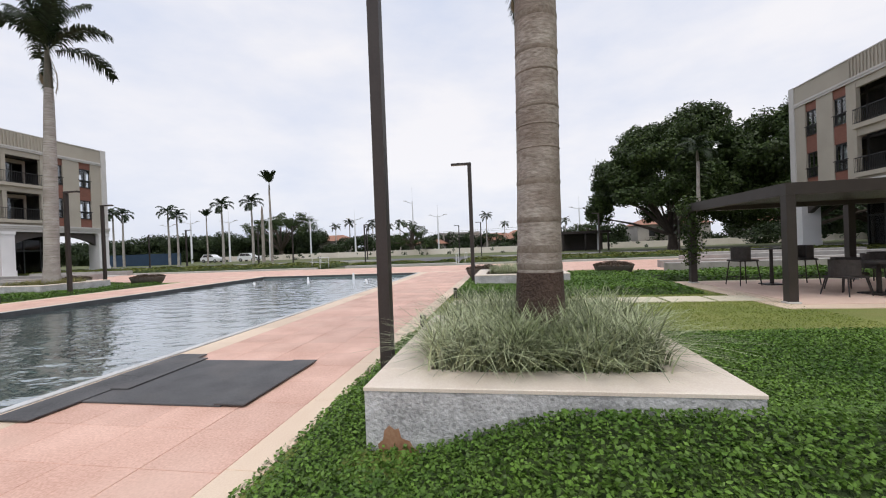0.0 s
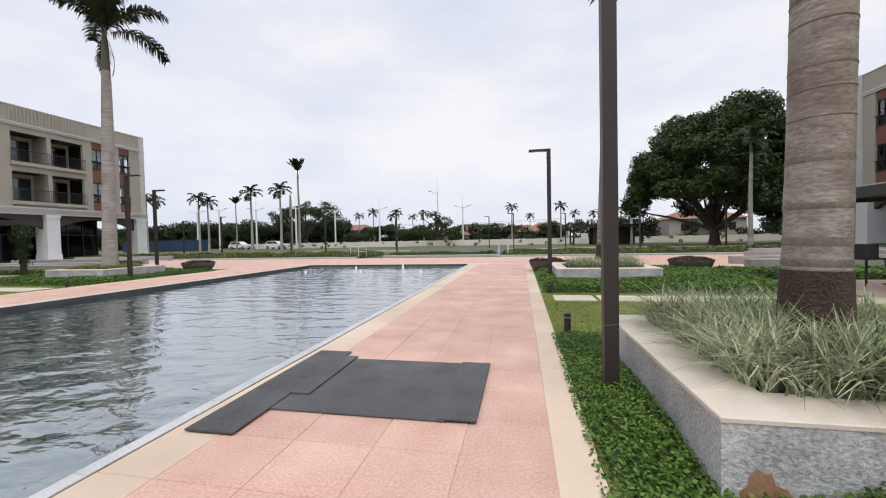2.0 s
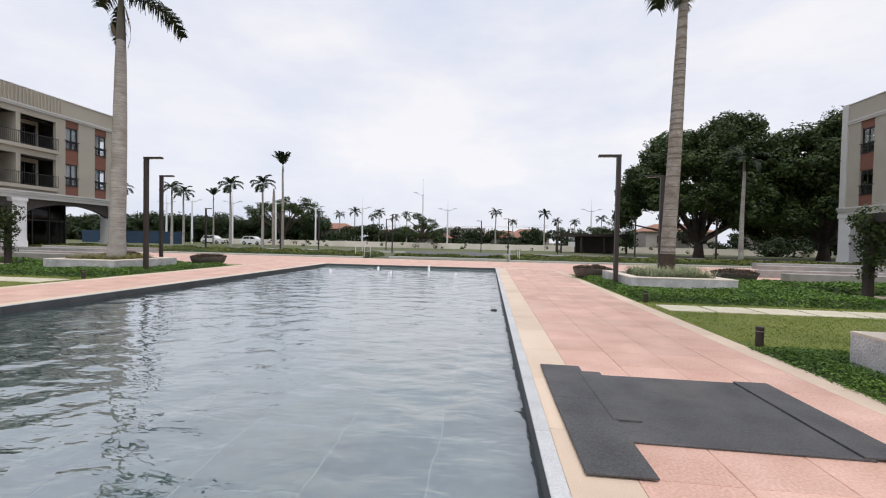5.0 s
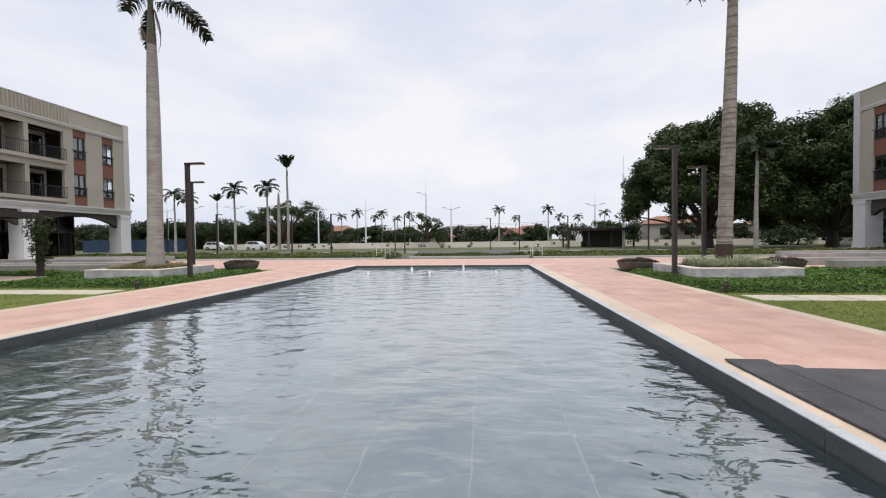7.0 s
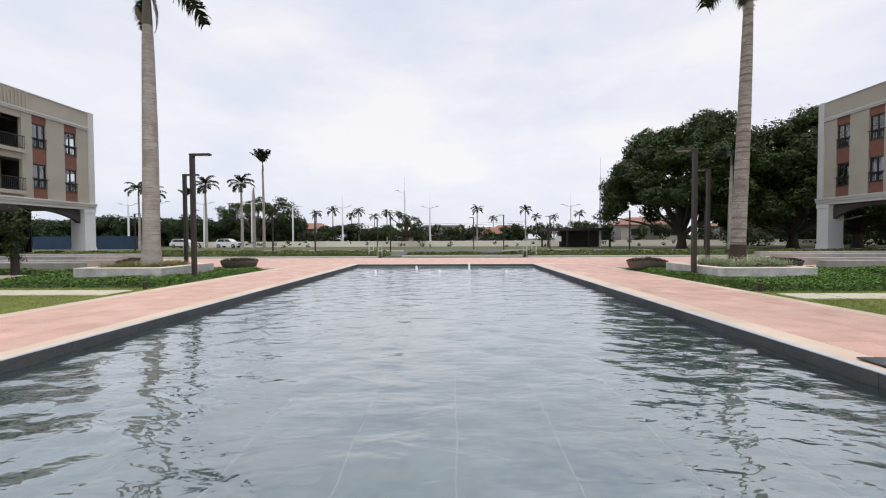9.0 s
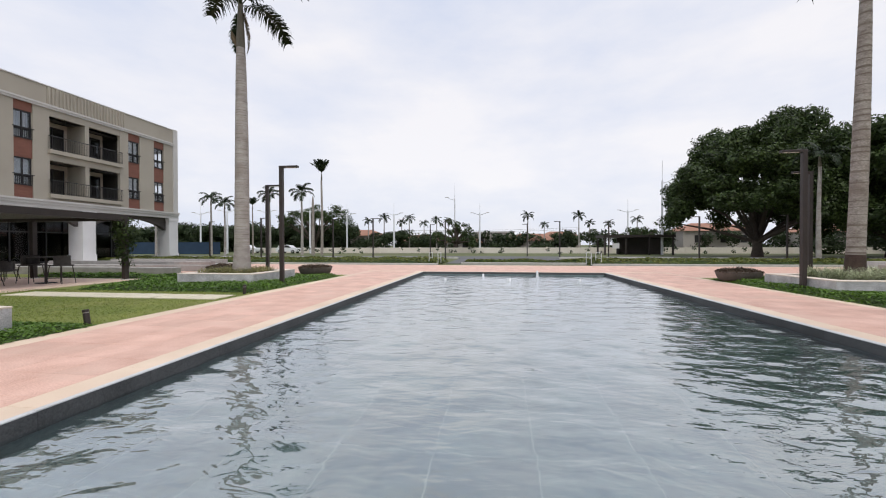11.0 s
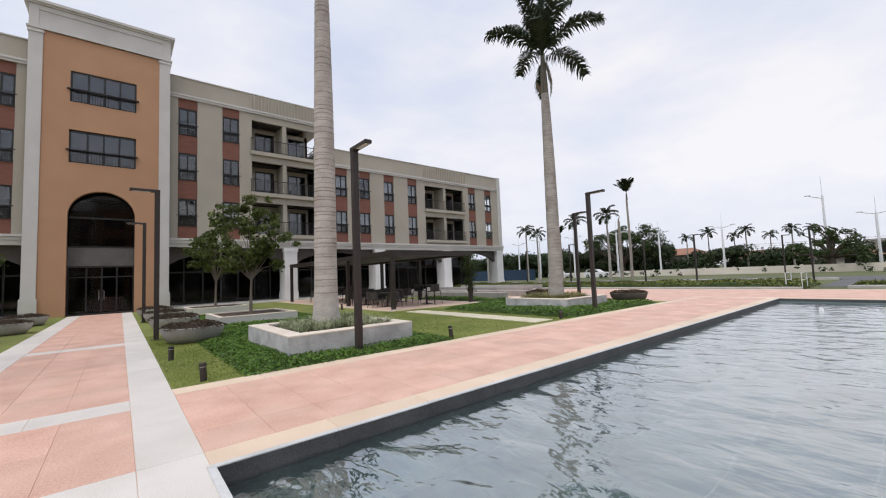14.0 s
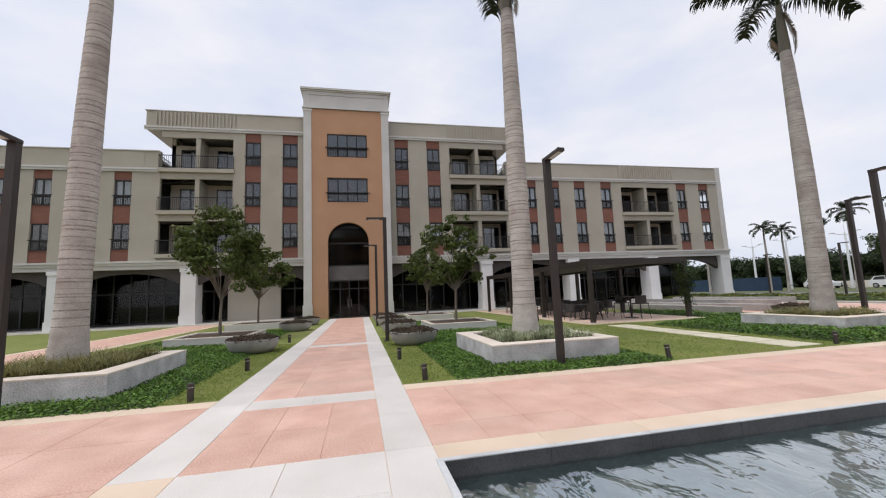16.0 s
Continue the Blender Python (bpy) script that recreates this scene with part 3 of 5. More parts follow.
def cover(label, x0, x1, y0, y1, top, density, size, holes=(), wobble=0.45, material=None, extra=None):
    """A bed of creeping leaves: a soft soil mound and a thick scatter of leaves over it."""
    nx, ny = max(4, int((x1 - x0) / 0.25)), max(4, int((y1 - y0) / 0.25))
    gx, gy = np.meshgrid(np.linspace(x0, x1, nx + 1), np.linspace(y0, y1, ny + 1), indexing="ij")
    gz = np.maximum(cover_height(gx, gy, x0, x1, y0, y1, top, wobble) - 0.05, -0.004)
    if extra is not None:
        gz = gz + extra(gx, gy)
    geo = Geo()
    geo.v = [tuple(p) for p in np.stack([gx.ravel(), gy.ravel(), gz.ravel()], 1).tolist()]
    geo.f = [(i * (ny + 1) + j, (i + 1) * (ny + 1) + j, (i + 1) * (ny + 1) + j + 1, i * (ny + 1) + j + 1) for i in range(nx) for j in range(ny)]
    bed_ob = tagged(new("groundcover_bed", geo.mesh("groundcover_bed", M_COVER_SOIL, True, closed=False)), label, "groundcover", kind="stuff")
    n = int((x1 - x0) * (y1 - y0) * density)
    x, y = rng.uniform(x0 - 0.06, x1 + 0.06, n), rng.uniform(y0 - 0.06, y1 + 0.06, n)
    keep = np.ones(n, bool)
    for a, b, c, d in holes:
        keep &= ~((x > a) & (x < b) & (y > c) & (y < d))
    x, y = x[keep], y[keep]
    z = np.maximum(cover_height(x, y, x0, x1, y0, y1, top, wobble), 0.01) + rng.uniform(-0.05, 0.025, len(x))
    if extra is not None:
        z = z + extra(x, y)
    nrm = np.tile([0, 0, 1.0], (len(x), 1)) + 0.2 * rng.normal(size=(len(x), 3))
    part("leaves", quads("leaves", scatter_leaves(np.stack([x, y, z], 1), nrm, size, 0.62, 0.45), material or M_COVER), None, bed_ob)
    return bed_ob


PL_A, PL_B = (-1.50, 1.16, 2.62, 5.58), (-1.50, 1.60, 13.05, 16.1)
PL_C, PL_L = (-22.70, -19.50, 3.05, 6.05), (-23.1, -20.02, 13.6, 16.6)
PL_S = (-22.70, -19.50, -6.95, -3.97)
DENSE = "dense dark green creeping groundcover around a stone planter"


def swell(x, y):
    """The bed rises against the near planter's southern face, away from its corner."""
    return 0.30 * np.clip((x + 1.1) / 1.0, 0, 1) * np.clip(1 - np.abs(y - 2.45) / 1.0, 0, 1) - 0.07 * np.exp(-((x + 1.4) ** 2 + (y - 2.5) ** 2) / 0.35)


cover(DENSE, GRASS_E, 5.0, PATH_N, 6.35, 0.13, 4600, 0.0175, [PL_A], extra=swell)
cover(DENSE, -27.0, GRASS_W, 2.1, 6.75, 0.10, 1700, 0.028, [PL_C])
cover(DENSE, GRASS_E + 0.1, 4.6, 10.9, 18.6, 0.22, 900, 0.036, [PL_B])
cover(DENSE, -25.4, GRASS_W - 0.1, 11.9, 18.6, 0.20, 600, 0.042, [PL_L])
cover(DENSE, -27.0, GRASS_W, -8.2, -2.9, 0.10, 1500, 0.028, [PL_S])
cover("low green groundcover between the young trees", -34.5, -27.0, 2.6, 7.2, 0.08, 350, 0.05)
cover("low green groundcover between the young trees", -34.5, -27.0, -8.2, -3.2, 0.08, 350, 0.05)
cover("low clipped green bed beside the pergola", 4.6, 12.0, 14.2, 17.5, 0.22, 250, 0.06)
cover("low clipped green bed beside the pergola", -33.0, -25.4, 16.0, 17.6, 0.20, 250, 0.06)

# lawn blades in the nearest lawns
def lawn_blades(name, x0, x1, y0, y1, density):
    n = int((x1 - x0) * (y1 - y0) * density)
    x, y = rng.uniform(x0, x1, n), rng.uniform(y0, y1, n)
    c = np.stack([x, y, np.full(n, 0.008)], 1)
    ob = tagged(new("lawn_grass", quads("lawn_grass", scatter_leaves(c, np.tile([0, 0, 0.35], (n, 1)), 0.022, 0.22, 0.6), M_LAWN_BLADE)), "short mown lawn grass", "grass", kind="stuff")
    return ob


lawn_blades("lawn_grass", GRASS_E + 0.02, 5.4, 6.4, 10.9, 900)
lawn_blades("lawn_grass", -27.0, GRASS_W - 0.02, PATH_N + 0.02, 2.1, 1200)
lawn_blades("lawn_grass", -27.2, GRASS_W - 0.02, 6.8, 11.9, 700)
lawn_blades("lawn_grass", -27.0, GRASS_W - 0.02, -2.9, PATH_S - 0.02, 1200)

# stepping stones from the walkway to the pergolas
for x0, sgn, y0, y1 in ((GRASS_E + 0.25, 1, 9.55, 10.35), (GRASS_W - 0.25, -1, 10.25, 11.15)):
    for k in range(7):
        cx = x0 + sgn * (0.48 + 1.02 * k)
        st = tagged(new("stepping_stone", Geo().box(-0.47, 0.47, -(y1 - y0) / 2, (y1 - y0) / 2, -0.05, 0.022, 0.012).mesh("stepping_stone", M_STONE_TILE)), "square cream stepping stone set in the lawn", "stepping stone", "stepping stones in the lawn")
        st.location = (cx, (y0 + y1) / 2, 0)

# far beds, road and kerbs north of the plaza
def kerb(x0, x1, y, name="kerb"):
    return setting(name, Geo().box(x0, x1, y, y + 0.18, -0.1, 0.13, 0.03), M_KERB, "pale concrete kerb along a planted bed", "kerb")


kerb(-60, -15.6, 29.7)
kerb(-14.0, -4.4, 31.5)
kerb(-4.3, 60, 29.9)
setting("road", Geo().box(-200, 200, 45.5, 54.0, -0.1, -0.03), M_ASPHALT, "grey asphalt road beyond the garden", "road")
setting("parking_lane", Geo().box(-15.4, -4.5, 33.2, 45.4, -0.1, -0.034), M_ASPHALT, "grey asphalt lane leading to the road", "road")
kerb(-200, -15.6, 45.2)
kerb(-4.3, 200, 45.2)
FAR = "low bed of green and yellow bedding plants"
cover(FAR, -60, -15.7, 30.0, 37.0, 0.45, 60, 0.10, material=M_FLOWER_BED)
cover(FAR, -13.9, -4.5, 31.8, 33.1, 0.40, 160, 0.09, material=M_FLOWER_BED)
cover(FAR, -4.2, 40, 30.2, 36.5, 0.42, 60, 0.10, material=M_FLOWER_BED)
for x in (-16.4, -15.7, -4.3, -3.6):
    rl = thing("hand_rail", (x, 31.2, 0), "thin galvanised tubular hand rail at the steps", "hand rail", "hand rails at the plaza edge")
    part("rail", Geo().tube([(0, -0.8, 0), (0, -0.8, 0.9), (0, 0.8, 0.9), (0, 0.8, 0)], [0.025] * 4), M_STEEL_WHITE, rl)
    part("mid_rail", Geo().tube([(0, -0.8, 0.5), (0, 0.8, 0.5)], [0.018] * 2), M_STEEL_WHITE, rl)

# terrace pools and ledges by the arcades
for s in (0, 1):
    def mx(x):
        return x if s == 0 else 2 * AXIS - x
    for i, (a, b, c, d, h) in enumerate(((-43.0, -27.2, 17.9, 18.4, 0.40), (-43.0, -28.0, 20.9, 21.4, 0.36), (-43.4, -30.5, 24.6, 25.1, 0.42), (-43.4, -33.0, 29.2, 29.7, 0.40))):
        ld = tagged(new("stone_ledge", Geo().box(mx(a), mx(b), c, d, -0.05, h, 0.02).mesh("stone_ledge", M_BOWL)), "low pale stone ledge of the terrace fountain", "ledge", "terrace ledges")
    setting("terrace_floor_%d" % (s + 1), Geo().box(mx(-44.5), mx(-33.05), 19.8, 36.0, -0.1, 0.05), M_WHITE_STONE, "pale stone terrace floor in front of the arcade", "terrace")
    part_geo = Geo().box(mx(-42.5), mx(-33.2), 21.6, 24.4, 0.05, 0.16)
    setting("terrace_water_%d" % (s + 1), part_geo, mat("terrace_water_%d" % s, (0.05, 0.065, 0.07), None, 0.05, 2, 9, 0.2), "shallow terrace water basin", "water")

# rubber mats on the walkway beside the pool
def rubber(x0, x1, y0, y1, z0, label, tilt=0.0):
    ob = tagged(new("rubber_mat", Geo().box(-(x1 - x0) / 2, (x1 - x0) / 2, -(y1 - y0) / 2, (y1 - y0) / 2, 0, 0.016, 0.004).mesh("rubber_mat", M_RUBBER)), label, "mat", "rubber mats by the pool")
    ob.location = ((x0 + x1) / 2, (y0 + y1) / 2, z0)
    ob.rotation_euler = (0, 0, tilt)
    return ob


rubber(-5.27, -4.83, 2.80, 4.02, 0.015, "worn black rubber mat lying along the pool coping", 0.006)
rubber(-5.27, -4.83, 4.03, 5.0, 0.015, "worn black rubber mat lying along the pool coping", -0.008)
rubber(-4.83, -3.22, 3.27, 4.75, 0.004, "large worn black rubber mat on the pink paving", -0.004)
rubber(-3.30, -2.97, 3.27, 4.74, 0.021, "narrow black rubber mat overlapping a larger one")
rubber(-4.87, -4.64, 3.60, 4.80, 0.021, "narrow black rubber strip covering the joint of two mats", 0.01)


# ---- planters ----
def planter(x0, x1, y0, y1, h, rim, label, stone=M_GREY_STONE):
    cx, cy = (x0 + x1) / 2, (y0 + y1) / 2
    pl = thing("stone_planter", (cx, cy, 0), label, "planter", "square stone planters")
    a, b, t = (x1 - x0) / 2, (y1 - y0) / 2, rim
    walls = Each("wall", stone, pl, "bush-hammered grey granite wall")
    walls.box(-a, a, -b, -b + t, -0.05, h - 0.03).box(-a, a, b - t, b, -0.05, h - 0.03).box(-a, -a + t, -b + t, b - t, -0.05, h - 0.03).box(a - t, a, -b + t, b - t, -0.05, h - 0.03)
    o = 0.006
    for nm, (p, q, r_, s_) in (("cap", (-a - o, a + o, -b - o, -b + t)), ("cap", (-a - o, a + o, b - t, b + o)), ("cap", (-a - o, -a + t, -b + t, b - t)), ("cap", (a - t, a + o, -b + t, b - t))):
        part(nm, Geo().box(p, q, r_, s_, h - 0.03, h, 0.006), M_TOP_STONE, pl)
    part("soil", Geo().box(-a + t, a - t, -b + t, b - t, 0, h - 0.05), M_SOIL, pl, "dark soil")
    return pl


BIG = "large square granite planter with a flat cream rim"
pla = planter(*PL_A, 0.47, 0.42, BIG)
for p in (PL_B, PL_C, PL_L, PL_S):
    planter(*p, 0.46, 0.36, BIG)
SMALL = "low square stone planter holding a young tree"
TREES = [(-29.6, 4.75, 5.7, 1.75), (-37.6, 4.75, 5.2, 1.6), (-29.4, -5.3, 6.2, 2.3), (-37.6, -5.75, 5.4, 2.1)]
for x, y, hh, rr in TREES:
    planter(x - 1.5, x + 1.5, y - 1.45, y + 1.45, 0.33, 0.16, SMALL, M_PALE)


def tufts(x0, x1, y0, y1, z, n, length, material, label, clumps=60):
    """Arching grass blades in clumps."""
    cx, cy = rng.uniform(x0, x1, clumps), rng.uniform(y0, y1, clumps)
    k = rng.integers(0, clumps, n)
    bx, by = cx[k] + rng.normal(0, 0.09, n), cy[k] + rng.normal(0, 0.09, n)
    bx, by = np.clip(bx, x0, x1), np.clip(by, y0, y1)
    a = rng.uniform(0, 2 * np.pi, n)
    ln = length * rng.uniform(0.55, 1.2, n)
    lean = rng.uniform(0.35, 1.6, n)
    w = rng.uniform(0.006, 0.013, n)
    d = np.stack([np.cos(a), np.sin(a), np.zeros(n)], 1)
    side = np.stack([-np.sin(a), np.cos(a), np.zeros(n)], 1)
    base = np.stack([bx, by, np.full(n, z)], 1)
    rows = []
    for i in range(5):
        f = i / 4
        out = ln * lean * f * f * 0.8 + ln * 0.12 * f
        up = ln * (f - 0.42 * lean * f * f)
        c = base + d * out[:, None] + np.array([0, 0, 1.0]) * up[:, None]
        ww = (w * (1 - 0.85 * f))[:, None]
        rows.append((c - side * ww, c + side * ww))
    q = np.concatenate([np.stack([rows[i][0], rows[i][1], rows[i + 1][1], rows[i + 1][0]], 1) for i in range(4)])
    return tagged(new("planter_grass", quads("planter_grass", q, material)), label, "grass", kind="stuff")


GRASS = "arching variegated grey-green grass filling a planter"
tufts(-1.10, 0.80, 3.0, 5.2, 0.42, 7500, 0.58, M_TUFT, GRASS, 130)
tufts(-1.0, 1.2, 13.5, 15.7, 0.41, 4200, 0.46, M_TUFT, GRASS, 110)
tufts(-22.3, -19.9, 3.45, 5.65, 0.41, 4200, 0.30, M_TUFT, GRASS, 110)
tufts(-22.7, -20.4, 14.0, 16.2, 0.41, 3200, 0.30, M_TUFT_DRY, "short yellowish grass in a planter", 90)
tufts(-22.3, -19.9, -6.55, -4.4, 0.41, 4200, 0.36, M_TUFT_DRY, "yellowish green arching grass in a planter", 110)
st = part("rust_patch", Geo().prism([(-1.23, -0.02), (-1.24, 0.05), (-1.20, 0.08), (-1.19, 0.15), (-1.15, 0.19), (-1.11, 0.16), (-1.08, 0.17), (-1.06, 0.10), (-1.00, 0.08), (-0.97, 0.03), (-0.93, 0.01), (-0.93, -0.02)], 'y', -1.483, -1.4815), M_RUST, pla, "orange rust stain")


# ---- the two mirrored hotel buildings ----
YC = -0.47
Z_BAND, STOREY = 4.95, 3.4
ROW_Z = (5.85, 9.2, 12.55)       # sills of the window openings
WIN_H = 2.0
WING_TOP, WING_CORN, CORE_TOP, CORE_CORN = 13.5, 12.0, 16.8, 15.4
V_TOWER, V_CORE, V_END = 3.47, 15.2, 38.1


def window_meshes():
    """A dark two-light window with a balconette rail, 1.1 m wide, its foot at z = 0, its face at x = 0, looking along +x."""
    w, h = 1.16, WIN_H
    fr = Geo()
    fr.box(-0.10, -0.03, -w / 2, -w / 2 + 0.10, 0, h).box(-0.10, -0.03, w / 2 - 0.10, w / 2, 0, h).box(-0.10, -0.03, -0.05, 0.05, 0.0, h)
    fr.box(-0.10, -0.03, -w / 2, w / 2, h - 0.11, h).box(-0.10, -0.03, -w / 2, w / 2, 0, 0.07).box(-0.10, -0.03, -w / 2, w / 2, 0.62, 0.75)
    rail = Geo()
    rail.box(0.0, 0.12, -w / 2 - 0.09, w / 2 + 0.09, 0.74, 0.80).box(0.03, 0.07, -w / 2 - 0.02, w / 2 + 0.02, 0.06, 0.09)
    for k in range(11):
        y = -w / 2 + 0.02 + (w - 0.04) * k / 10
        rail.box(0.04, 0.058, y - 0.014, y + 0.014, 0.09, 0.74)
    rail.box(-0.03, 0.09, -w / 2 - 0.04, w / 2 + 0.04, 0.0, 0.035)
    pane = Geo().box(-0.07, -0.06, -w / 2 + 0.06, -0.035, 0.07, h - 0.07)
    pane2 = Geo().box(-0.07, -0.06, 0.035, w / 2 - 0.06, 0.07, h - 0.07)
    return fr.mesh("frame", M_DARK), rail.mesh("balconette_rail", M_DARK), pane.mesh("pane", M_PANE), pane2.mesh("pane", M_PANE)


WM = window_meshes()
CURT = Geo()
for k in range(10):
    CURT.box(-0.30 + 0.02 * (k % 2), -0.27 + 0.02 * (k % 2), -0.5 + 0.1 * k, -0.4 + 0.1 * k, 0.05, 1.95)
CURT_ME = CURT.mesh("curtain", M_CURTAIN)


def building(x_face, s, label):
    """s: +1 looks along +x, -1 along -x. Local frame: o outward from the facade, v along it from the tower's middle."""
    b = thing("hotel_building", (x_face, YC, 0), label, "building", "mirrored hotel buildings")

    def bx(geo, o0, o1, v0, v1, z0, z1):
        return geo.box(s * o0, s * o1, v0, v1, z0, z1)

    T, DEP = 0.28, 14.0
    corn = Each("cornice", M_PALE, b, "pale moulded cornice band")

    def window(v, z, curtain, parent=b, o=-0.10):
        e = new("window")
        e.parent = parent
        e.location = (s * o, v, z)
        e.rotation_euler = (0, 0, 0 if s > 0 else math.pi)
        for me, nm in zip(WM, ("frame", "balconette_rail", "pane", "pane")):
            q = new(nm, me)
            q.parent = e
        if curtain:
            q = new("curtain", CURT_ME)
            q.parent = e

    def column(v0, v1, top, rows):
        """A strip of terracotta panels with windows set in it."""
        zs = [Z_BAND] + [z for r in range(rows) for z in (ROW_Z[r], ROW_Z[r] + WIN_H)] + [top]
        for k in range(0, len(zs), 2):
            part("terracotta_panel", bx(Geo(), -T, -0.07, v0, v1, zs[k], zs[k + 1]), M_TERRA, b)
        for r in range(rows):
            window((v0 + v1) / 2, ROW_Z[r], rng.random() < 0.45 and abs(v0) < 34)
            bx(walls, -T, -0.05, v0, v0 + 0.02, ROW_Z[r], ROW_Z[r] + WIN_H)
            bx(walls, -T, -0.05, v1 - 0.02, v1, ROW_Z[r], ROW_Z[r] + WIN_H)

    def balcony(v0, v1, top, rows, corner=False):
        """Paired recessed balconies, one above the other, with slab fronts and bar railings."""
        vm, dp = (v0 + v1) / 2, 1.7
        tops = []
        for r in range(rows):
            zf, zt = ROW_Z[r] - 0.40, ROW_Z[r] + 2.15
            tops.append((zf, zt))
            slab_g = bx(Geo(), -0.02, 0.22, v0 - 0.12, v1 + 0.12, zf - 0.30, zf)
            slab_ob = part("balcony_slab", slab_g, M_BEIGE, b)
            bx(walls, -T - dp, -0.025, v0, v1, zf - 0.22, zf)
            bx(walls, -T - dp, -0.06, vm - 0.16, vm + 0.16, zf, zt)
            for va, vb in ((v0, vm - 0.16), (vm + 0.16, v1)):
                dr = Geo()
                o = -dp - 0.1
                w = vb - va
                d0, d1 = va + 0.28 * w, vb - 0.08 * w
                bx(walls, o - 0.2, o, va, d0, zf, zt)
                bx(walls, o - 0.2, o, d1, vb, zf, zt)
                bx(walls, o - 0.2, o, d0, d1, zf + 2.2, zt)
                for v in (d0, (d0 + d1) / 2 - 0.03, d1 - 0.06):
                    bx(dr, o - 0.1, o - 0.02, v, v + 0.06, zf, zf + 2.2)
                bx(dr, o - 0.1, o - 0.02, d0, d1, zf + 2.14, zf + 2.2)
                door = part("balcony_door", dr, M_DARK, b)
                part("pane", bx(Geo(), o - 0.07, o - 0.055, d0, d1, zf, zf + 2.14), M_PANE, door)
            rg = Geo()
            bx(rg, 0.13, 0.18, v0 - 0.08, v1 + 0.08, zf + 1.0, zf + 1.05)
            bx(rg, 0.14, 0.17, v0 - 0.08, v1 + 0.08, zf + 0.08, zf + 0.11)
            n = int((v1 - v0 + 0.16) / 0.13)
            for k in range(n + 1):
                v = v0 - 0.08 + (v1 - v0 + 0.16) * k / n
                bx(rg, 0.148, 0.162, v - 0.009, v + 0.009, zf + 0.0, zf + 1.0)
            for v in (v0 - 0.08, v1 + 0.05):
                bx(rg, -0.02, 0.18, v, v + 0.03, zf + 1.0, zf + 1.05)
                bx(rg, -0.02, 0.0, v, v + 0.03, zf, zf + 1.0)
            part("railing", rg, M_DARK, b)
        # fronts between the openings
        lo = Z_BAND
        for zf, zt in tops:
            bx(walls, -T, -0.028, v0, v1, lo, zf - 0.22)
            lo = zt
        bx(walls, -T, -0.028, v0, v1, lo, top)

    for half in (1, -1):
        walls = Geo()

        def H(a, c):
            return (YC * 0 + half * a, half * c) if half > 0 else (half * c, half * a)

        core_cols, wing_cols = [(4.02, 5.22), (6.86, 8.06)], [(16.0, 17.16), (18.40, 19.56), (21.1, 22.26), (23.96, 25.12), (32.6, 33.76), (35.3, 36.46)]
        core_bal, wing_bal = (8.95, 14.1), (26.2, 31.8)
        for a, c in core_cols:
            column(*H(a, c), CORE_CORN, 3)
        balcony(*H(*core_bal), CORE_CORN, 3)
        for a, c in wing_cols:
            column(*H(a, c), WING_CORN, 2)
        balcony(*H(*wing_bal), WING_CORN, 2)
        edges = sorted(core_cols + [core_bal])
        at = V_TOWER
        for a, c in edges + [(V_CORE, V_CORE)]:
            if a - at > 0.01:
                v0, v1 = H(at, a)
                bx(walls, -T, 0, v0, v1, Z_BAND, WING_TOP if c == V_CORE else CORE_CORN)
            at = c
        at = V_CORE
        for a, c in sorted(wing_cols + [wing_bal]) + [(V_END - 0.55, V_END)]:
            if a - at > 0.01:
                v0, v1 = H(at, a)
                bx(walls, -T, 0, v0, v1, Z_BAND, WING_CORN)
            at = c
        # parapets
        v0, v1 = H(V_TOWER, V_CORE)
        bx(walls, -T, 0.02, v0, v1, CORE_CORN, CORE_TOP)
        v0, v1 = H(V_CORE, V_END - 0.55)
        bx(walls, -T, 0.02, v0, v1, WING_CORN, WING_TOP)
        # cornices and bands
        v0, v1 = H(V_TOWER, V_CORE + 0.08)
        bx(corn, 0.0, 0.16, v0, v1, CORE_CORN, CORE_CORN + 0.14)
        bx(corn, 0.0, 0.10, v0, v1, CORE_CORN - 0.16, CORE_CORN)
        bx(corn, -T - 0.05, 0.08, v0, v1, CORE_TOP, CORE_TOP + 0.07)
        v0, v1 = H(core_bal[1] + 0.1, V_END - 0.55)
        bx(corn, 0.0, 0.16, v0, v1, WING_CORN, WING_CORN + 0.14)
        bx(corn, 0.0, 0.10, v0, v1, WING_CORN - 0.16, WING_CORN)
        bx(corn, -T - 0.05, 0.08, v0, v1, WING_TOP, WING_TOP + 0.07)
        v0, v1 = H(V_TOWER, V_END + 0.1)
        bx(corn, 0.0, 0.22, v0, v1, Z_BAND - 0.14, Z_BAND)
        bx(corn, 0.0, 0.14, v0, v1, Z_BAND - 0.34, Z_BAND - 0.14)
        bx(corn, -0.6, 0.05, v0, v1, Z_BAND - 0.62, Z_BAND - 0.34)
        # corner pilaster
        v0, v1 = H(V_END - 0.55, V_END)
        part("corner_pilaster", bx(Geo(), -0.6, 0.10, v0, v1, Z_BAND, WING_TOP + 0.10), M_PALE, b)
        # side walls
        v0, v1 = H(V_END - 0.30, V_END - 0.02)
        sd = Geo()
        for z0, z1 in ((Z_BAND - 0.6, ROW_Z[0]), (ROW_Z[0] + WIN_H, ROW_Z[1]), (ROW_Z[1] + WIN_H, WING_TOP)):
            bx(sd, -DEP, -0.6, v0, v1, z0, z1)
        for r in (0, 1):
            for o0, o1 in ((-DEP, -9.5), (-8.3, -4.4), (-2.9, -2.6), (-0.85, -0.6)):
                bx(sd, o0, o1, v0, v1, ROW_Z[r], ROW_Z[r] + WIN_H)
        part("end_wall", sd, M_BEIGE, b)
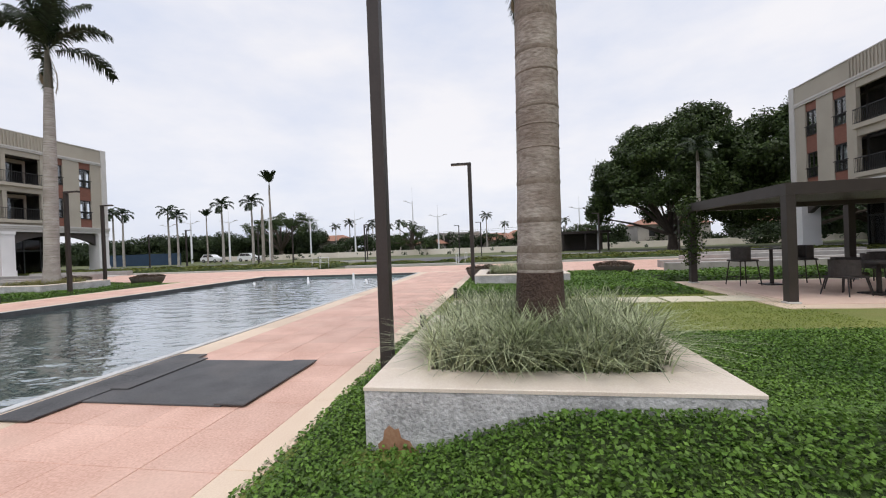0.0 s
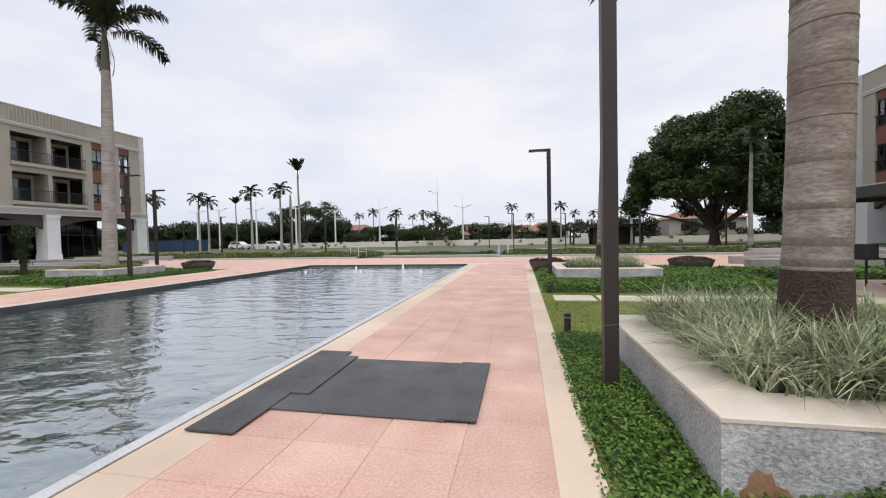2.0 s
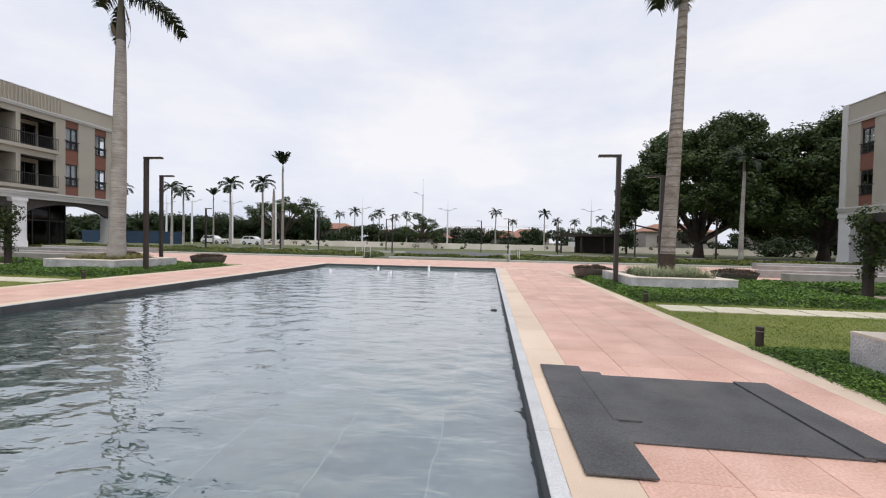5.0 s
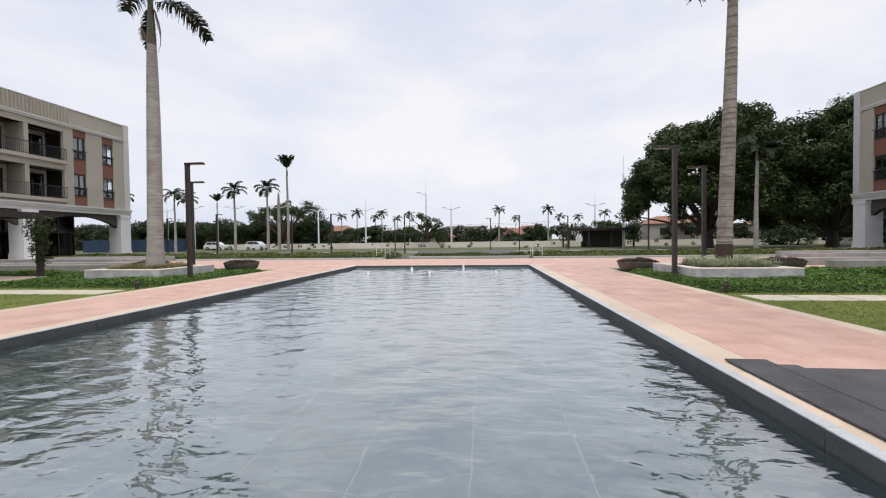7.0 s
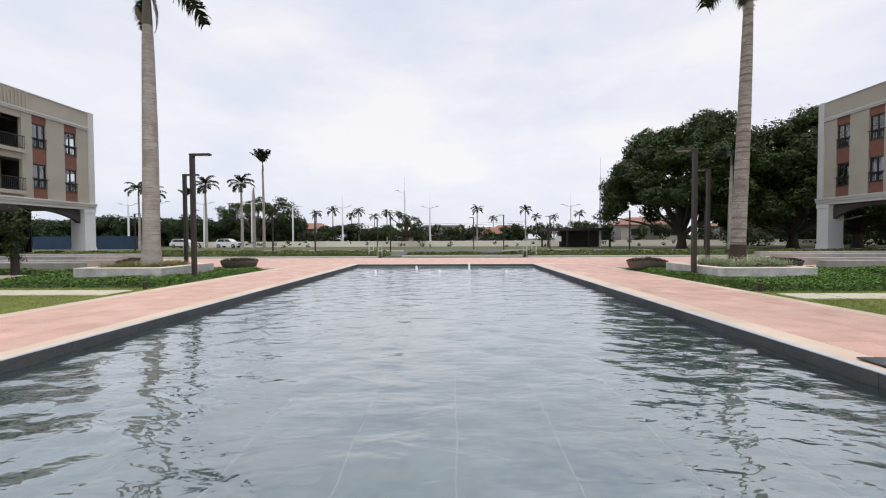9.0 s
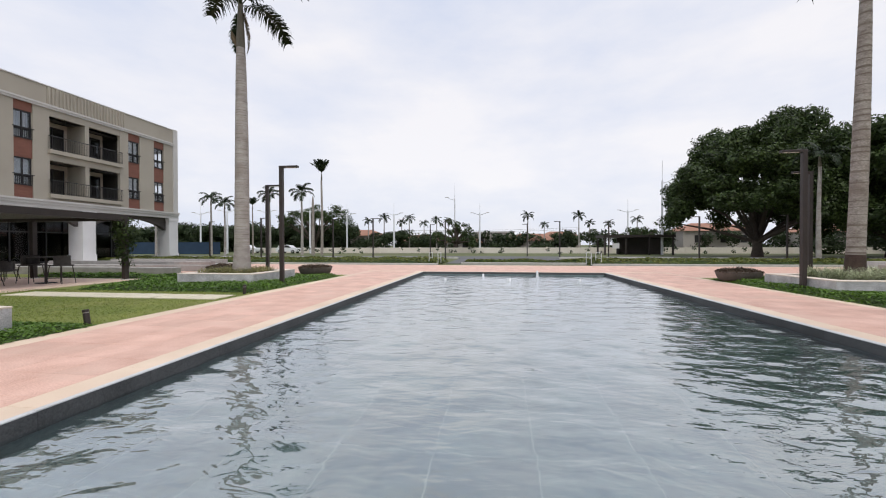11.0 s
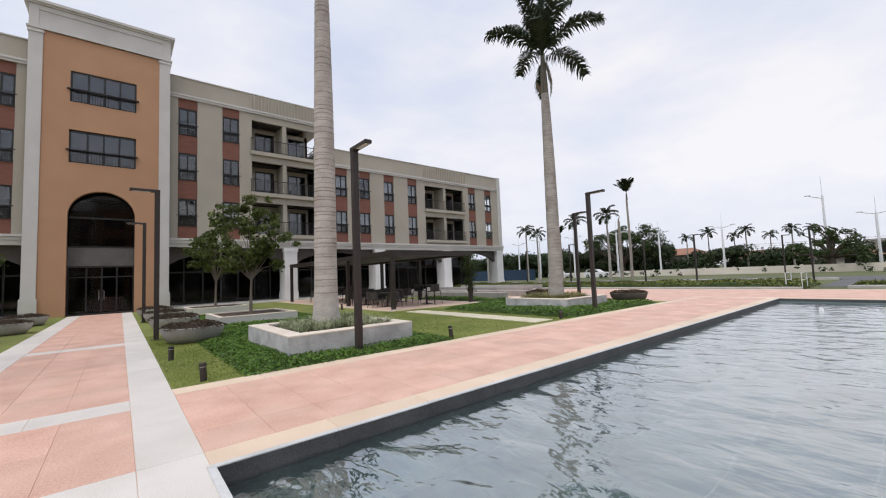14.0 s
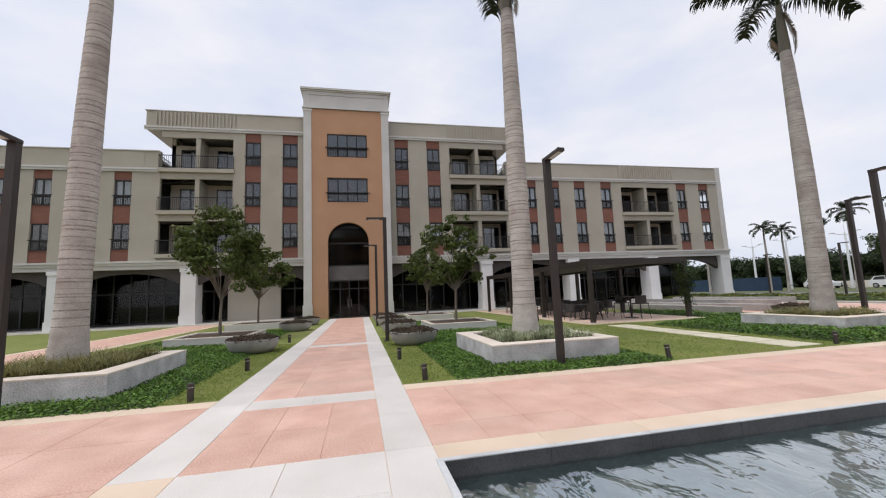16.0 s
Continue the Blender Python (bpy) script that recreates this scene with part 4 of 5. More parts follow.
        v0, v1 = H(core_bal[1] - 0.3, core_bal[1])
        part("step_wall", bx(Geo(), -DEP, -1.8, v0, v1, WING_CORN, CORE_CORN - 0.1), M_BEIGE, b)
        v0, v1 = H(V_CORE - 0.3, V_CORE)
        part("parapet_end", bx(Geo(), -DEP, -T, v0, v1, CORE_CORN, CORE_TOP), M_BEIGE, b)
        v0, v1 = H(core_bal[1], V_CORE)
        part("roof_soffit", bx(Geo(), -DEP, 0.0, v0, v1, CORE_CORN - 0.1, CORE_CORN), M_BEIGE, b, "beige underside of the overhanging roof")
        v0, v1 = H(core_bal[1] + 0.04, core_bal[1] + 0.08)
        side = bx(Geo(), -1.8, 0.15, v0, v1, ROW_Z[2] + 0.60, ROW_Z[2] + 0.65)
        for k in range(15):
            bx(side, -1.78 + 0.13 * k, -1.764 + 0.13 * k, v0 + 0.012, v1 - 0.012, ROW_Z[2] - 0.4, ROW_Z[2] + 0.60)
        part("side_railing", side, M_DARK, b)
        # ribbed screens on the parapets over the balconies
        for (a, c), z0, z1 in ((core_bal, CORE_CORN + 0.16, CORE_TOP - 0.06), (wing_bal, WING_CORN + 0.16, WING_TOP - 0.06)):
            rb = Geo()
            v0, v1 = H(a - 0.2, c + 0.5)
            bx(rb, 0.02, 0.05, v0, v1, z0, z1)
            rb = Each("rib", M_BEIGE, part("ribbed_screen", rb, M_BEIGE, b))
            n = int((v1 - v0) / 0.26)
            for k in range(n):
                v = v0 + (v1 - v0) * (k + 0.25) / n
                bx(rb, 0.05, 0.12, v, v + 0.11, z0, z1)
        # arcade: pillars and shallow arches
        pillars = [11.9, 20.4, 29.0, 37.55]
        prev = V_TOWER
        for pv in pillars:
            wv = 0.52 if pv < 37 else 0.55
            v0, v1 = H(pv - wv, pv + wv)
            pil = part("pillar", bx(Geo(), -1.3, 0.06, v0, v1, 0.0, 4.33), M_WHITE, b, "white painted square arcade pillar")
            bs = Each("pillar_moulding", M_WHITE, pil)
            bx(bs, -1.34, 0.11, v0 - 0.05, v1 + 0.05, 0.0, 0.75)
            bx(bs, -1.34, 0.12, v0 - 0.06, v1 + 0.06, 4.05, 4.33)
            a0, a1 = prev, pv - wv
            # spandrel with a segmental arch
            out = [(a0, 4.33)]
            for k in range(13):
                f = k / 12
                out.append((a0 + 0.02 + (a1 - a0 - 0.04) * f, 3.05 + 1.0 * math.sin(math.pi * f) ** 0.7))
            out.append((a1, 4.33))
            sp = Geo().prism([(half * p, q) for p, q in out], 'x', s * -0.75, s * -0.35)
            part("arch_spandrel", sp, M_CEIL, b, "arch spandrel in dark brown that includes the arcade's shade")
            # shopfront behind
            v0, v1 = H(a0, a1 + 2 * wv)
            if pv > 37:
                v0, v1 = H(a0, 35.2)
            n = max(2, round((v1 - v0) / 1.3))
            sho = part("shopfront", bx(Geo(), -3.31, -3.17, v0, v1, 0.1, 0.25), M_DARK, b, "dark framed glass shopfront")
            bars = Each("mullion", M_DARK, sho)
            for k in range(n + 1):
                v = v0 + (v1 - v0) * k / n
                bx(bars, -3.3, -3.18, v - 0.05, v + 0.05, 0.25, 4.2)
            bx(Each("transom", M_DARK, sho), -3.29, -3.19, v0, v1, 2.55, 2.67)
            part("pane", bx(Geo(), -3.25, -3.235, v0, v1, 0.2, 4.2), M_SHOP, sho)
            blinds = Each("blind", M_INTERIOR, sho, "grey roller blind")
            for k in range(n):
                if (k + int(pv)) % 2 == 0:
                    v = v0 + (v1 - v0) * k / n
                    bx(blinds, -3.5, -3.45, v + 0.12, v + (v1 - v0) / n - 0.12, 0.2, 2.5)
            prev = pv + wv
        v0, v1 = H(V_TOWER, V_END - 0.02)
        part("arcade_soffit", bx(Geo(), -DEP, -0.6, v0, v1, 4.30, 4.52), M_CEIL, b, "arcade soffit with its shade put into the dark colour")
        part("arcade_floor", bx(Geo(), -DEP, 0.5, v0, v1, -0.1, 0.10), M_WHITE_STONE, b)
        v0, v1 = H(V_TOWER, 35.2)
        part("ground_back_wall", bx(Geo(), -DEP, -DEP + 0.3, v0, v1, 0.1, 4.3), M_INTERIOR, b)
        v0, v1 = H(34.9, 35.2)
        part("ground_side_wall", bx(Geo(), -DEP, -3.3, v0, v1, 0.1, 4.3), M_BEIGE, b)
        if half < 0:
            part("lobby_wall", bx(Geo(), -1.9, -1.6, -9.6, -5.6, 0.1, 4.3), M_BEIGE, b, "plain beige wall beside the lobby")
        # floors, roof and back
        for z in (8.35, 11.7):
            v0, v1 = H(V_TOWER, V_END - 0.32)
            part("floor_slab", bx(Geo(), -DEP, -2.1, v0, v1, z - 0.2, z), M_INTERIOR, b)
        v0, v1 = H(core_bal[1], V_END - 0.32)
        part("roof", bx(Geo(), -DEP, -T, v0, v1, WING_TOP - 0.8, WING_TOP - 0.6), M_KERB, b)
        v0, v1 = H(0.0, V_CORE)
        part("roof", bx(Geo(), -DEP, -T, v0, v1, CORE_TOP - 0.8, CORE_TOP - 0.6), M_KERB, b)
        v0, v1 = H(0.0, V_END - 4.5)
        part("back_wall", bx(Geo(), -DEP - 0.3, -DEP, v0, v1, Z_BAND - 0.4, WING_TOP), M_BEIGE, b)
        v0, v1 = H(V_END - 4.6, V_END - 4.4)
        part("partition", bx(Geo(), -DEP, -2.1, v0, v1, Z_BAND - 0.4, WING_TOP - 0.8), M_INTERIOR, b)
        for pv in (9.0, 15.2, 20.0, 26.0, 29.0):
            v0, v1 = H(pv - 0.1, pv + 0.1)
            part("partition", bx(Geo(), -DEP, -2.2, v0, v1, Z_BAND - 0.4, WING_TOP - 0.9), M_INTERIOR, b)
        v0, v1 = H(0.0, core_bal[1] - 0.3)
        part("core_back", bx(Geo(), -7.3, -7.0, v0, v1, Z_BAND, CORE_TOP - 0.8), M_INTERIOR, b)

        part("facade_wall", walls, M_BEIGE, b, "beige rendered facade wall")

    # entrance tower
    to, P = 0.84, 0.62
    tz = 17.45
    tw = Geo()
    aw, spring, crown = 1.62, 6.15, 7.72
    for v0, v1 in ((-V_TOWER + P, -aw), (aw, V_TOWER - P)):
        bx(tw, 0.35, to - 0.06, v0, v1, 0.0, spring)
    out = [(-V_TOWER + P, spring), (-V_TOWER + P, 9.38), (V_TOWER - P, 9.38), (V_TOWER - P, spring), (aw, spring)]
    out += [(aw * math.cos(math.pi * k / 24), spring + (crown - spring) * math.sin(math.pi * k / 24)) for k in range(1, 24)] + [(-aw, spring)]
    tw.prism(out, 'x', s * 0.35, s * (to - 0.06))
    for z0, z1 in ((9.38, 9.40), (11.46, 13.23), (15.2, tz - 0.12)):
        bx(tw, 0.35, to - 0.06, -V_TOWER + P, V_TOWER - P, z0, z1)
    for z0, z1 in ((9.40, 11.46), (13.23, 15.2)):
        bx(tw, 0.35, to - 0.06, -V_TOWER + P, -1.62, z0, z1)
        bx(tw, 0.35, to - 0.06, 1.62, V_TOWER - P, z0, z1)
    bx(tw, -3.0, 0.35, -V_TOWER, -V_TOWER + 0.3, 0, tz)
    bx(tw, -3.0, 0.35, V_TOWER - 0.3, V_TOWER, 0, tz)
    part("tower_wall", tw, M_OCHRE, b, "ochre rendered entrance tower")
    for z in (9.40, 13.23):
        wf = Geo()
        for v in (-1.62, -0.82, -0.05, 0.72, 1.52):
            bx(wf, to - 0.22, to - 0.12, v, v + 0.10, z, z + 2.0)
        for zz in (z, z + 0.72, z + 1.92):
            bx(wf, to - 0.22, to - 0.12, -1.62, 1.62, zz, zz + 0.08)
        bx(wf, to - 0.05, to + 0.12, -1.75, 1.75, z + 0.74, z + 0.80)
        for k in range(26):
            v = -1.6 + 3.2 * k / 25
            bx(wf, to - 0.02, to, v - 0.009, v + 0.009, z + 0.03, z + 0.74)
        fr = part("wide_window", wf, M_DARK, b)
        part("pane", bx(Geo(), to - 0.18, to - 0.165, -1.55, 1.55, z + 0.05, z + 1.95), M_PANE, fr)
    pl = Geo()
    for v0, v1 in ((-V_TOWER, -V_TOWER + P), (V_TOWER - P, V_TOWER)):
        bx(pl, 0.0, to, v0, v1, 0.0, tz - 0.12)
        bx(pl, -0.05, to + 0.09, v0 - 0.06, v1 + 0.06, 0.0, 1.15)
        bx(pl, 0.0, to + 0.05, v0 - 0.05, v1 + 0.05, tz - 0.36, tz - 0.22)
    part("tower_pilaster", pl, M_PALE, b, "pale grey pilasters of the tower")
    cp = Geo()
    bx(cp, 0.0, to, -V_TOWER, V_TOWER, tz - 0.12, tz + 1.35)
    bx(cp, -3.0, 0.0, -V_TOWER, V_TOWER, tz - 0.6, tz + 1.3)
    bx(cp, -3.1, to + 0.07, -V_TOWER - 0.1, V_TOWER + 0.1, tz - 0.12, tz + 0.0)
    bx(cp, -3.1, to + 0.14, -V_TOWER - 0.14, V_TOWER + 0.14, tz + 1.35, tz + 1.46)
    bx(cp, -3.1, to + 0.24, -V_TOWER - 0.24, V_TOWER + 0.24, tz + 1.46, tz + 1.62)
    for v0, v1 in ((-V_TOWER, -V_TOWER + 0.42), (V_TOWER - 0.42, V_TOWER)):
        bx(cp, to, to + 0.05, v0, v1, tz + 0.0, tz + 1.35)
    bx(cp, to, to + 0.05, -V_TOWER + 0.42, V_TOWER - 0.42, tz + 1.05, tz + 1.35)
    part("tower_crown", cp, M_PALE, b, "pale moulded crown of the tower")
    # entrance behind the arch
    ed = Geo()
    for v in (-1.62, -0.78, -0.04, 0.70, 1.54):
        bx(ed, -0.1, 0.0, v, v + 0.08, 0.1, 3.0)
    bx(ed, -0.1, 0.0, -1.62, 1.62, 2.95, 3.05)
    bx(ed, -0.1, 0.0, -1.62, 1.62, 2.3, 2.38)
    dr = part("entrance_door", ed, M_DARK, b, "dark framed glass entrance doors")
    part("pane", bx(Geo(), -0.06, -0.045, -1.62, 1.62, 0.1, 3.0), M_SHOP, dr)
    part("door_handle", bx(bx(Geo(), 0.0, 0.05, -0.14, -0.11, 0.9, 1.5), 0.0, 0.05, 0.11, 0.14, 0.9, 1.5), M_RIM, dr)
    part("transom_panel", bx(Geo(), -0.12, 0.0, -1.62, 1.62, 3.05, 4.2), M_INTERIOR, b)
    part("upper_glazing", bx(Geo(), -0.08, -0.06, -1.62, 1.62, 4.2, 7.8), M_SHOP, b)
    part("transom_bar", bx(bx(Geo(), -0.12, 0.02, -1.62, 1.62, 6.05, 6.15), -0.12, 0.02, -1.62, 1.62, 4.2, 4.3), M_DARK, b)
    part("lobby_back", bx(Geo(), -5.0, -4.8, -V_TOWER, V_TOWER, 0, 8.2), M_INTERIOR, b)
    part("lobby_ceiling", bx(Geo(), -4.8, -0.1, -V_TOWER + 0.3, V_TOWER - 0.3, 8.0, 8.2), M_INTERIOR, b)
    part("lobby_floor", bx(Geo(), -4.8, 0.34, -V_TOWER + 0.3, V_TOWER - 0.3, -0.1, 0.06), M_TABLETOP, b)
    return b


HOTEL = "four-storey beige hotel with terracotta window strips and an ochre entrance tower"
building(-44.68, 1, HOTEL)
building(2 * AXIS + 44.68, -1, HOTEL)


# ---- lamp posts, bollards, bowls ----
def lamp_post():
    e = thing("street_lamp", (0, 0, 0), "dark brown square lamp post with a flat horizontal head", "street lamp", "brown garden lamp posts")
    part("post", Geo().box(-0.065, 0.065, -0.065, 0.065, 0, 4.40), M_BROWN, e)
    part("base_plate", Geo().box(-0.13, 0.13, -0.13, 0.13, 0, 0.02, 0.004), M_BROWN, e)
    hd = part("lamp_head", Geo().box(-0.066, 0.66, -0.075, 0.075, 4.40, 4.475, 0.008), M_BROWN, e)
    part("lens", Geo().box(0.18, 0.60, -0.05, 0.05, 4.394, 4.400), M_LIGHT, hd, "pale lens")
    return e


first_lamp = lamp_post()
first_lamp.matrix_basis = pose(-19.17, 4.42, 0)
for x, y, a in ((-19.17, 14.10, 0), (-22.4, 18.35, 0), (-19.12, -5.30, 0), (-1.78, 4.09, 180), (-1.63, 14.1, 180), (1.45, 18.2, 180), (-25.82, 1.27, -90), (-33.5, 1.26, -90),
                (-17.0, 44.6, 0), (-3.5, 50.2, 180), (3.1, 53.4, 180), (-24.5, 41.5, 0), (-29.5, 42.5, 0), (-20.5, 55.0, 0), (9.5, 44.0, 180), (-36.0, 39.0, 0), (-46.0, 44.0, 0), (-7.0, 56.0, 180), (17.0, 43.0, 180)):
    copy_thing(first_lamp, pose(x, y, -0.05 if y > 30 else 0, 0, 0, a))

boll = thing("bollard_light", (0, 0, 0), "short dark brown cylindrical garden bollard light", "bollard light", "garden bollard lights")
part("body", Geo().lathe([(0, 0, -0.02, 0.052), (0, 0, 0.22, 0.052)], 14), M_BROWN, boll, smooth=True)
part("cap", Geo().lathe([(0, 0, 0.235, 0.054), (0, 0, 0.285, 0.054), (0, 0, 0.292, 0.045)], 14), M_BROWN, boll, smooth=True)
part("lens", Geo().lathe([(0, 0, 0.22, 0.040), (0, 0, 0.235, 0.040)], 14), M_LIGHT, boll, smooth=True)
boll.matrix_basis = pose(-18.93, 1.50, 0, 3, 0, 0)
for x, y, t in ((-21.56, 1.28, 0), (-18.85, -2.42, 0), (-21.54, -2.25, 2), (-18.92, 6.83, 9), (-1.90, 6.55, 0), (-1.88, 10.85, 0), (-18.9, 11.5, 0), (-30.5, 9.3, 0), (-27.5, -2.3, 0)):
    copy_thing(boll, pose(x, y, 0, 0, -t, 0))


def bowl(x, y, r, h, stone, a=0.0):
    e = thing("bowl_planter", (x, y, 0), "wide round concrete bowl planter with reddish low shrubs", "planter", "round bowl planters")
    prof = [(0.62, 0.0), (0.72, 0.02), (0.90, 0.35), (0.98, 0.72), (1.0, 0.97), (0.985, 1.0), (0.90, 1.0), (0.88, 0.82)]
    part("bowl", Geo().lathe([(0, 0, h * z, r * k) for k, z in prof], 36), stone, e, smooth=True)
    n = 1500
    rr, aa = r * 1.02 * np.sqrt(rng.random(n)), rng.uniform(0, 2 * np.pi, n)
    zz = h * 0.92 + 0.20 * np.sqrt(np.clip(1.05 - (rr / r) ** 2, 0, 1)) * rng.uniform(0.3, 1.05, n) * (0.75 + 0.25 * np.sin(3 * aa + x))
    c = np.stack([rr * np.cos(aa), rr * np.sin(aa), zz], 1)
    part("shrub", quads("shrub", scatter_leaves(c, np.tile([0, 0, 0.5], (n, 1)), 0.05, 0.35, 1.0), M_HEATHER), None, e, "reddish brown low shrubs")
    return e


for x, y in ((-24.55, 2.05), (-29.0, 2.0), (-33.0, 2.0), (-37.5, 1.9), (-25.1, -3.0), (-33.2, -2.9), (-37.5, -2.9)):
    bowl(x, y, 0.78, 0.42, M_BOWL)
DARK_BOWL = mat("brown_cast_bowl", (0.085, 0.07, 0.062), (0.15, 0.125, 0.11), 0.85, 3, 40, 0.3)
for x, y in ((-20.1, 18.75), (-1.45, 17.75), (4.1, 17.6), (-25.2, 18.9)):
    bowl(x, y, 0.80, 0.42, DARK_BOWL)


# ---- palms ----
def frond_quads(length, rise, droop, azim, pairs, leaf_len, leaf_w, r):
    """A pinnate frond: rachis points and hanging leaflets, as quads."""
    n = 16
    el, p = rise, np.zeros(3)
    d = np.array([math.cos(azim), math.sin(azim), 0.0])
    side = np.array([-math.sin(azim), math.cos(azim), 0.0])
    pts = [p.copy()]
    for i in range(n):
        p = p + length / n * (d * math.cos(el) + np.array([0, 0, math.sin(el)]))
        el -= droop / n * (0.6 + 0.9 * i / n)
        pts.append(p.copy())
    pts = np.array(pts)
    q = []
    for i in range(n):
        w = 0.045 * (1 - 0.8 * i / n)
        q.append([pts[i] - side * w, pts[i] + side * w, pts[i + 1] + side * w * 0.95, pts[i + 1] - side * w * 0.95])
    for k in range(pairs):
        f = 0.13 + 0.87 * (k + 0.5) / pairs
        x = f * n
        i = min(int(x), n - 1)
        c = pts[i] + (pts[i + 1] - pts[i]) * (x - i)
        t = (pts[i + 1] - pts[i]) / np.linalg.norm(pts[i + 1] - pts[i])
        for s in (-1, 1):
            ll = leaf_len * (0.45 + 0.75 * math.sin(math.pi * min(1, f * 0.9 + 0.06))) * r.uniform(0.8, 1.15)
            out = side * s * r.uniform(0.55, 0.95) + t * r.uniform(0.35, 0.65) + np.array([0, 0, r.uniform(-0.1, 0.35)])
            out /= np.linalg.norm(out)
            mid = c + out * ll * 0.5
            tip = mid + (out * 0.55 + np.array([0, 0, -r.uniform(0.45, 0.95)])) * ll * 0.5
            a = t * leaf_w
            q.append([c - a, c + a, mid + a, mid - a])
            q.append([mid - a, mid + a, tip + a * 0.25, tip - a * 0.25])
    return np.array(q)


def royal_palm(bark, h, r0, seed, lean, fronds=12, length=3.15, label=""):
    r = np.random.default_rng(seed)
    e = thing("royal_palm", (0, 0, 0), label, "palm tree", "royal palms in planters")
    rings, n = [], 60
    for i in range(n + 1):
        f = i / n
        rad = r0 * (1.0 - 0.36 * f + 0.10 * math.sin(math.pi * f) + 0.32 * math.exp(-f * 22)) * (1 + 0.006 * r.normal())
        if f > 0.94:
            rad *= 1 - (f - 0.94) * 1.5
        rings.append((lean[0] * f + 0.03 * math.sin(3 * f), lean[1] * f, h * f, rad))
    part("trunk", Geo().lathe(rings, 24), bark, e, smooth=True)
    foot = Geo().lathe([(x, y, z, rr * 1.012 + 0.004) for x, y, z, rr in rings[:6]], 24)
    part("root_foot", foot, M_BASE_BARK if bark == M_TRUNK else bark, e, "dark rooting foot", smooth=True)
    sc, z = Geo(), 0.35
    while z < h * 0.97:
        f = z / h * n
        i = min(int(f), n - 1)
        x, y, zz, rr = (rings[i][k] + (rings[i + 1][k] - rings[i][k]) * (f - i) for k in range(4))
        t = r.uniform(0.008, 0.04) if bark == M_TRUNK else r.uniform(0.004, 0.022)
        sc.lathe([(x, y, z - t, rr * 1.0), (x, y, z, rr * 1.006 + 0.004), (x, y, z + t, rr * 1.0)], 24, cap=False)
        z += r.uniform(0.14, 0.40) if bark == M_TRUNK else r.uniform(0.06, 0.20)
    ob = part("ringed_bark", sc, M_TRUNK_RING if bark == M_TRUNK else M_TRUNK, e, "darker leaf scar rings", smooth=True)
    ob["kind"] = "stuff"
    tx, ty = lean
    cs = 1.9
    part("crownshaft", Geo().lathe([(tx, ty, h - 0.02, r0 * 0.62), (tx, ty, h + 0.25, r0 * 0.60), (tx, ty, h + cs * 0.6, r0 * 0.46), (tx, ty, h + cs, r0 * 0.30), (tx, ty, h + cs + 0.5, 0.03)], 16), M_SHAFT, e, "smooth olive crownshaft", smooth=True)
    for k in range(fronds):
        f = k / (fronds - 1)
        rise = math.radians(89 - 50 * f + r.uniform(-6, 6))
        q = frond_quads(length * r.uniform(0.9, 1.1), rise, math.radians(28 + 72 * min(1, f * 1.2)), k * 2.39996 + r.uniform(-0.2, 0.2), 84, 0.74, 0.030, r)
        q += np.array([tx, ty, h + cs * (0.97 - 0.08 * f)])
        part("frond", quads("frond", q, M_FROND), None, e)
    for k in range(2):
        q = frond_quads(1.9, math.radians(-66), math.radians(40), 0.8 + 2.3 * k + r.uniform(-0.5, 0.5), 44, 0.36, 0.026, r) + np.array([tx, ty, h + 1.70])
        part("hanging_frond", quads("hanging_frond", q, M_FROND if k else M_DRY), None, e, "" if k else "dry brown hanging frond")
    part("spathe", Geo().tube([(tx - 0.15, ty, h + 0.05), (tx - 0.34, ty, h + 0.45), (tx - 0.38, ty - 0.05, h + 0.72)], [0.05, 0.11, 0.02], 6), M_DRY, e, "dry boat-shaped spathe")
    return e


TALL = "tall royal palm with a ringed trunk in a stone planter"
pa = royal_palm(M_TRUNK, 9.3, 0.225, 3, (0.10, 0.0), label=TALL)
pa.matrix_basis = pose(-0.10, 4.14, 0.40)
copy_thing(pa, pose(0.19, 14.6, 0.40, 0, 1.2, 8))
pb = royal_palm(M_TRUNK_PALE, 9.4, 0.285, 11, (-0.30, 0.45), label=TALL)
pb.matrix_basis = pose(-21.53, 15.13, 0.40)
pc = royal_palm(M_TRUNK_LIGHT, 9.4, 0.285, 17, (-0.29, 0.17), label="tall royal palm with a pale ringed trunk in a stone planter")
pc.matrix_basis = pose(-21.15, 4.53, 0.40)
copy_thing(pc, pose(-21.2, -5.60, 0.40, 0, 0, -76))


def far_palm(seed, upright, h=9.0):
    r = np.random.default_rng(seed)
    e = thing("distant_palm", (0, 0, 0), "slender palm with an upright tuft of fronds" if upright else "slender palm with a drooping feathery crown", "palm tree", "palms along the road")
    k = [(0.05 * math.sin(4 * f), 0, h * f, 0.24 * (1 - 0.45 * f)) for f in np.linspace(0, 1, 10)]
    part("trunk", Geo().lathe(k, 10), M_TRUNK_PALE if not upright else M_TRUNK, e, smooth=True)
    part("crownshaft", Geo().lathe([(0, 0, h, 0.15), (0, 0, h + 0.8, 0.11), (0, 0, h + 1.3, 0.03)], 8), M_SHAFT, e, smooth=True)
    qs = []
    for j in range(11):
        rise = math.radians(r.uniform(56, 89)) if upright else math.radians(80 - 8 * j + r.uniform(-8, 8))
        qs.append(frond_quads(2.25 if not upright else 2.4, rise, math.radians(34 if upright else 95), j * 2.4, 30, 0.62 if upright else 0.6, 0.05, r) + np.array([0, 0, h + 1.1]))
    part("crown", quads("crown", np.concatenate(qs), M_FROND), None, e)
    return e


fp = far_palm(5, False)
ft = far_palm(6, True, 12.0)
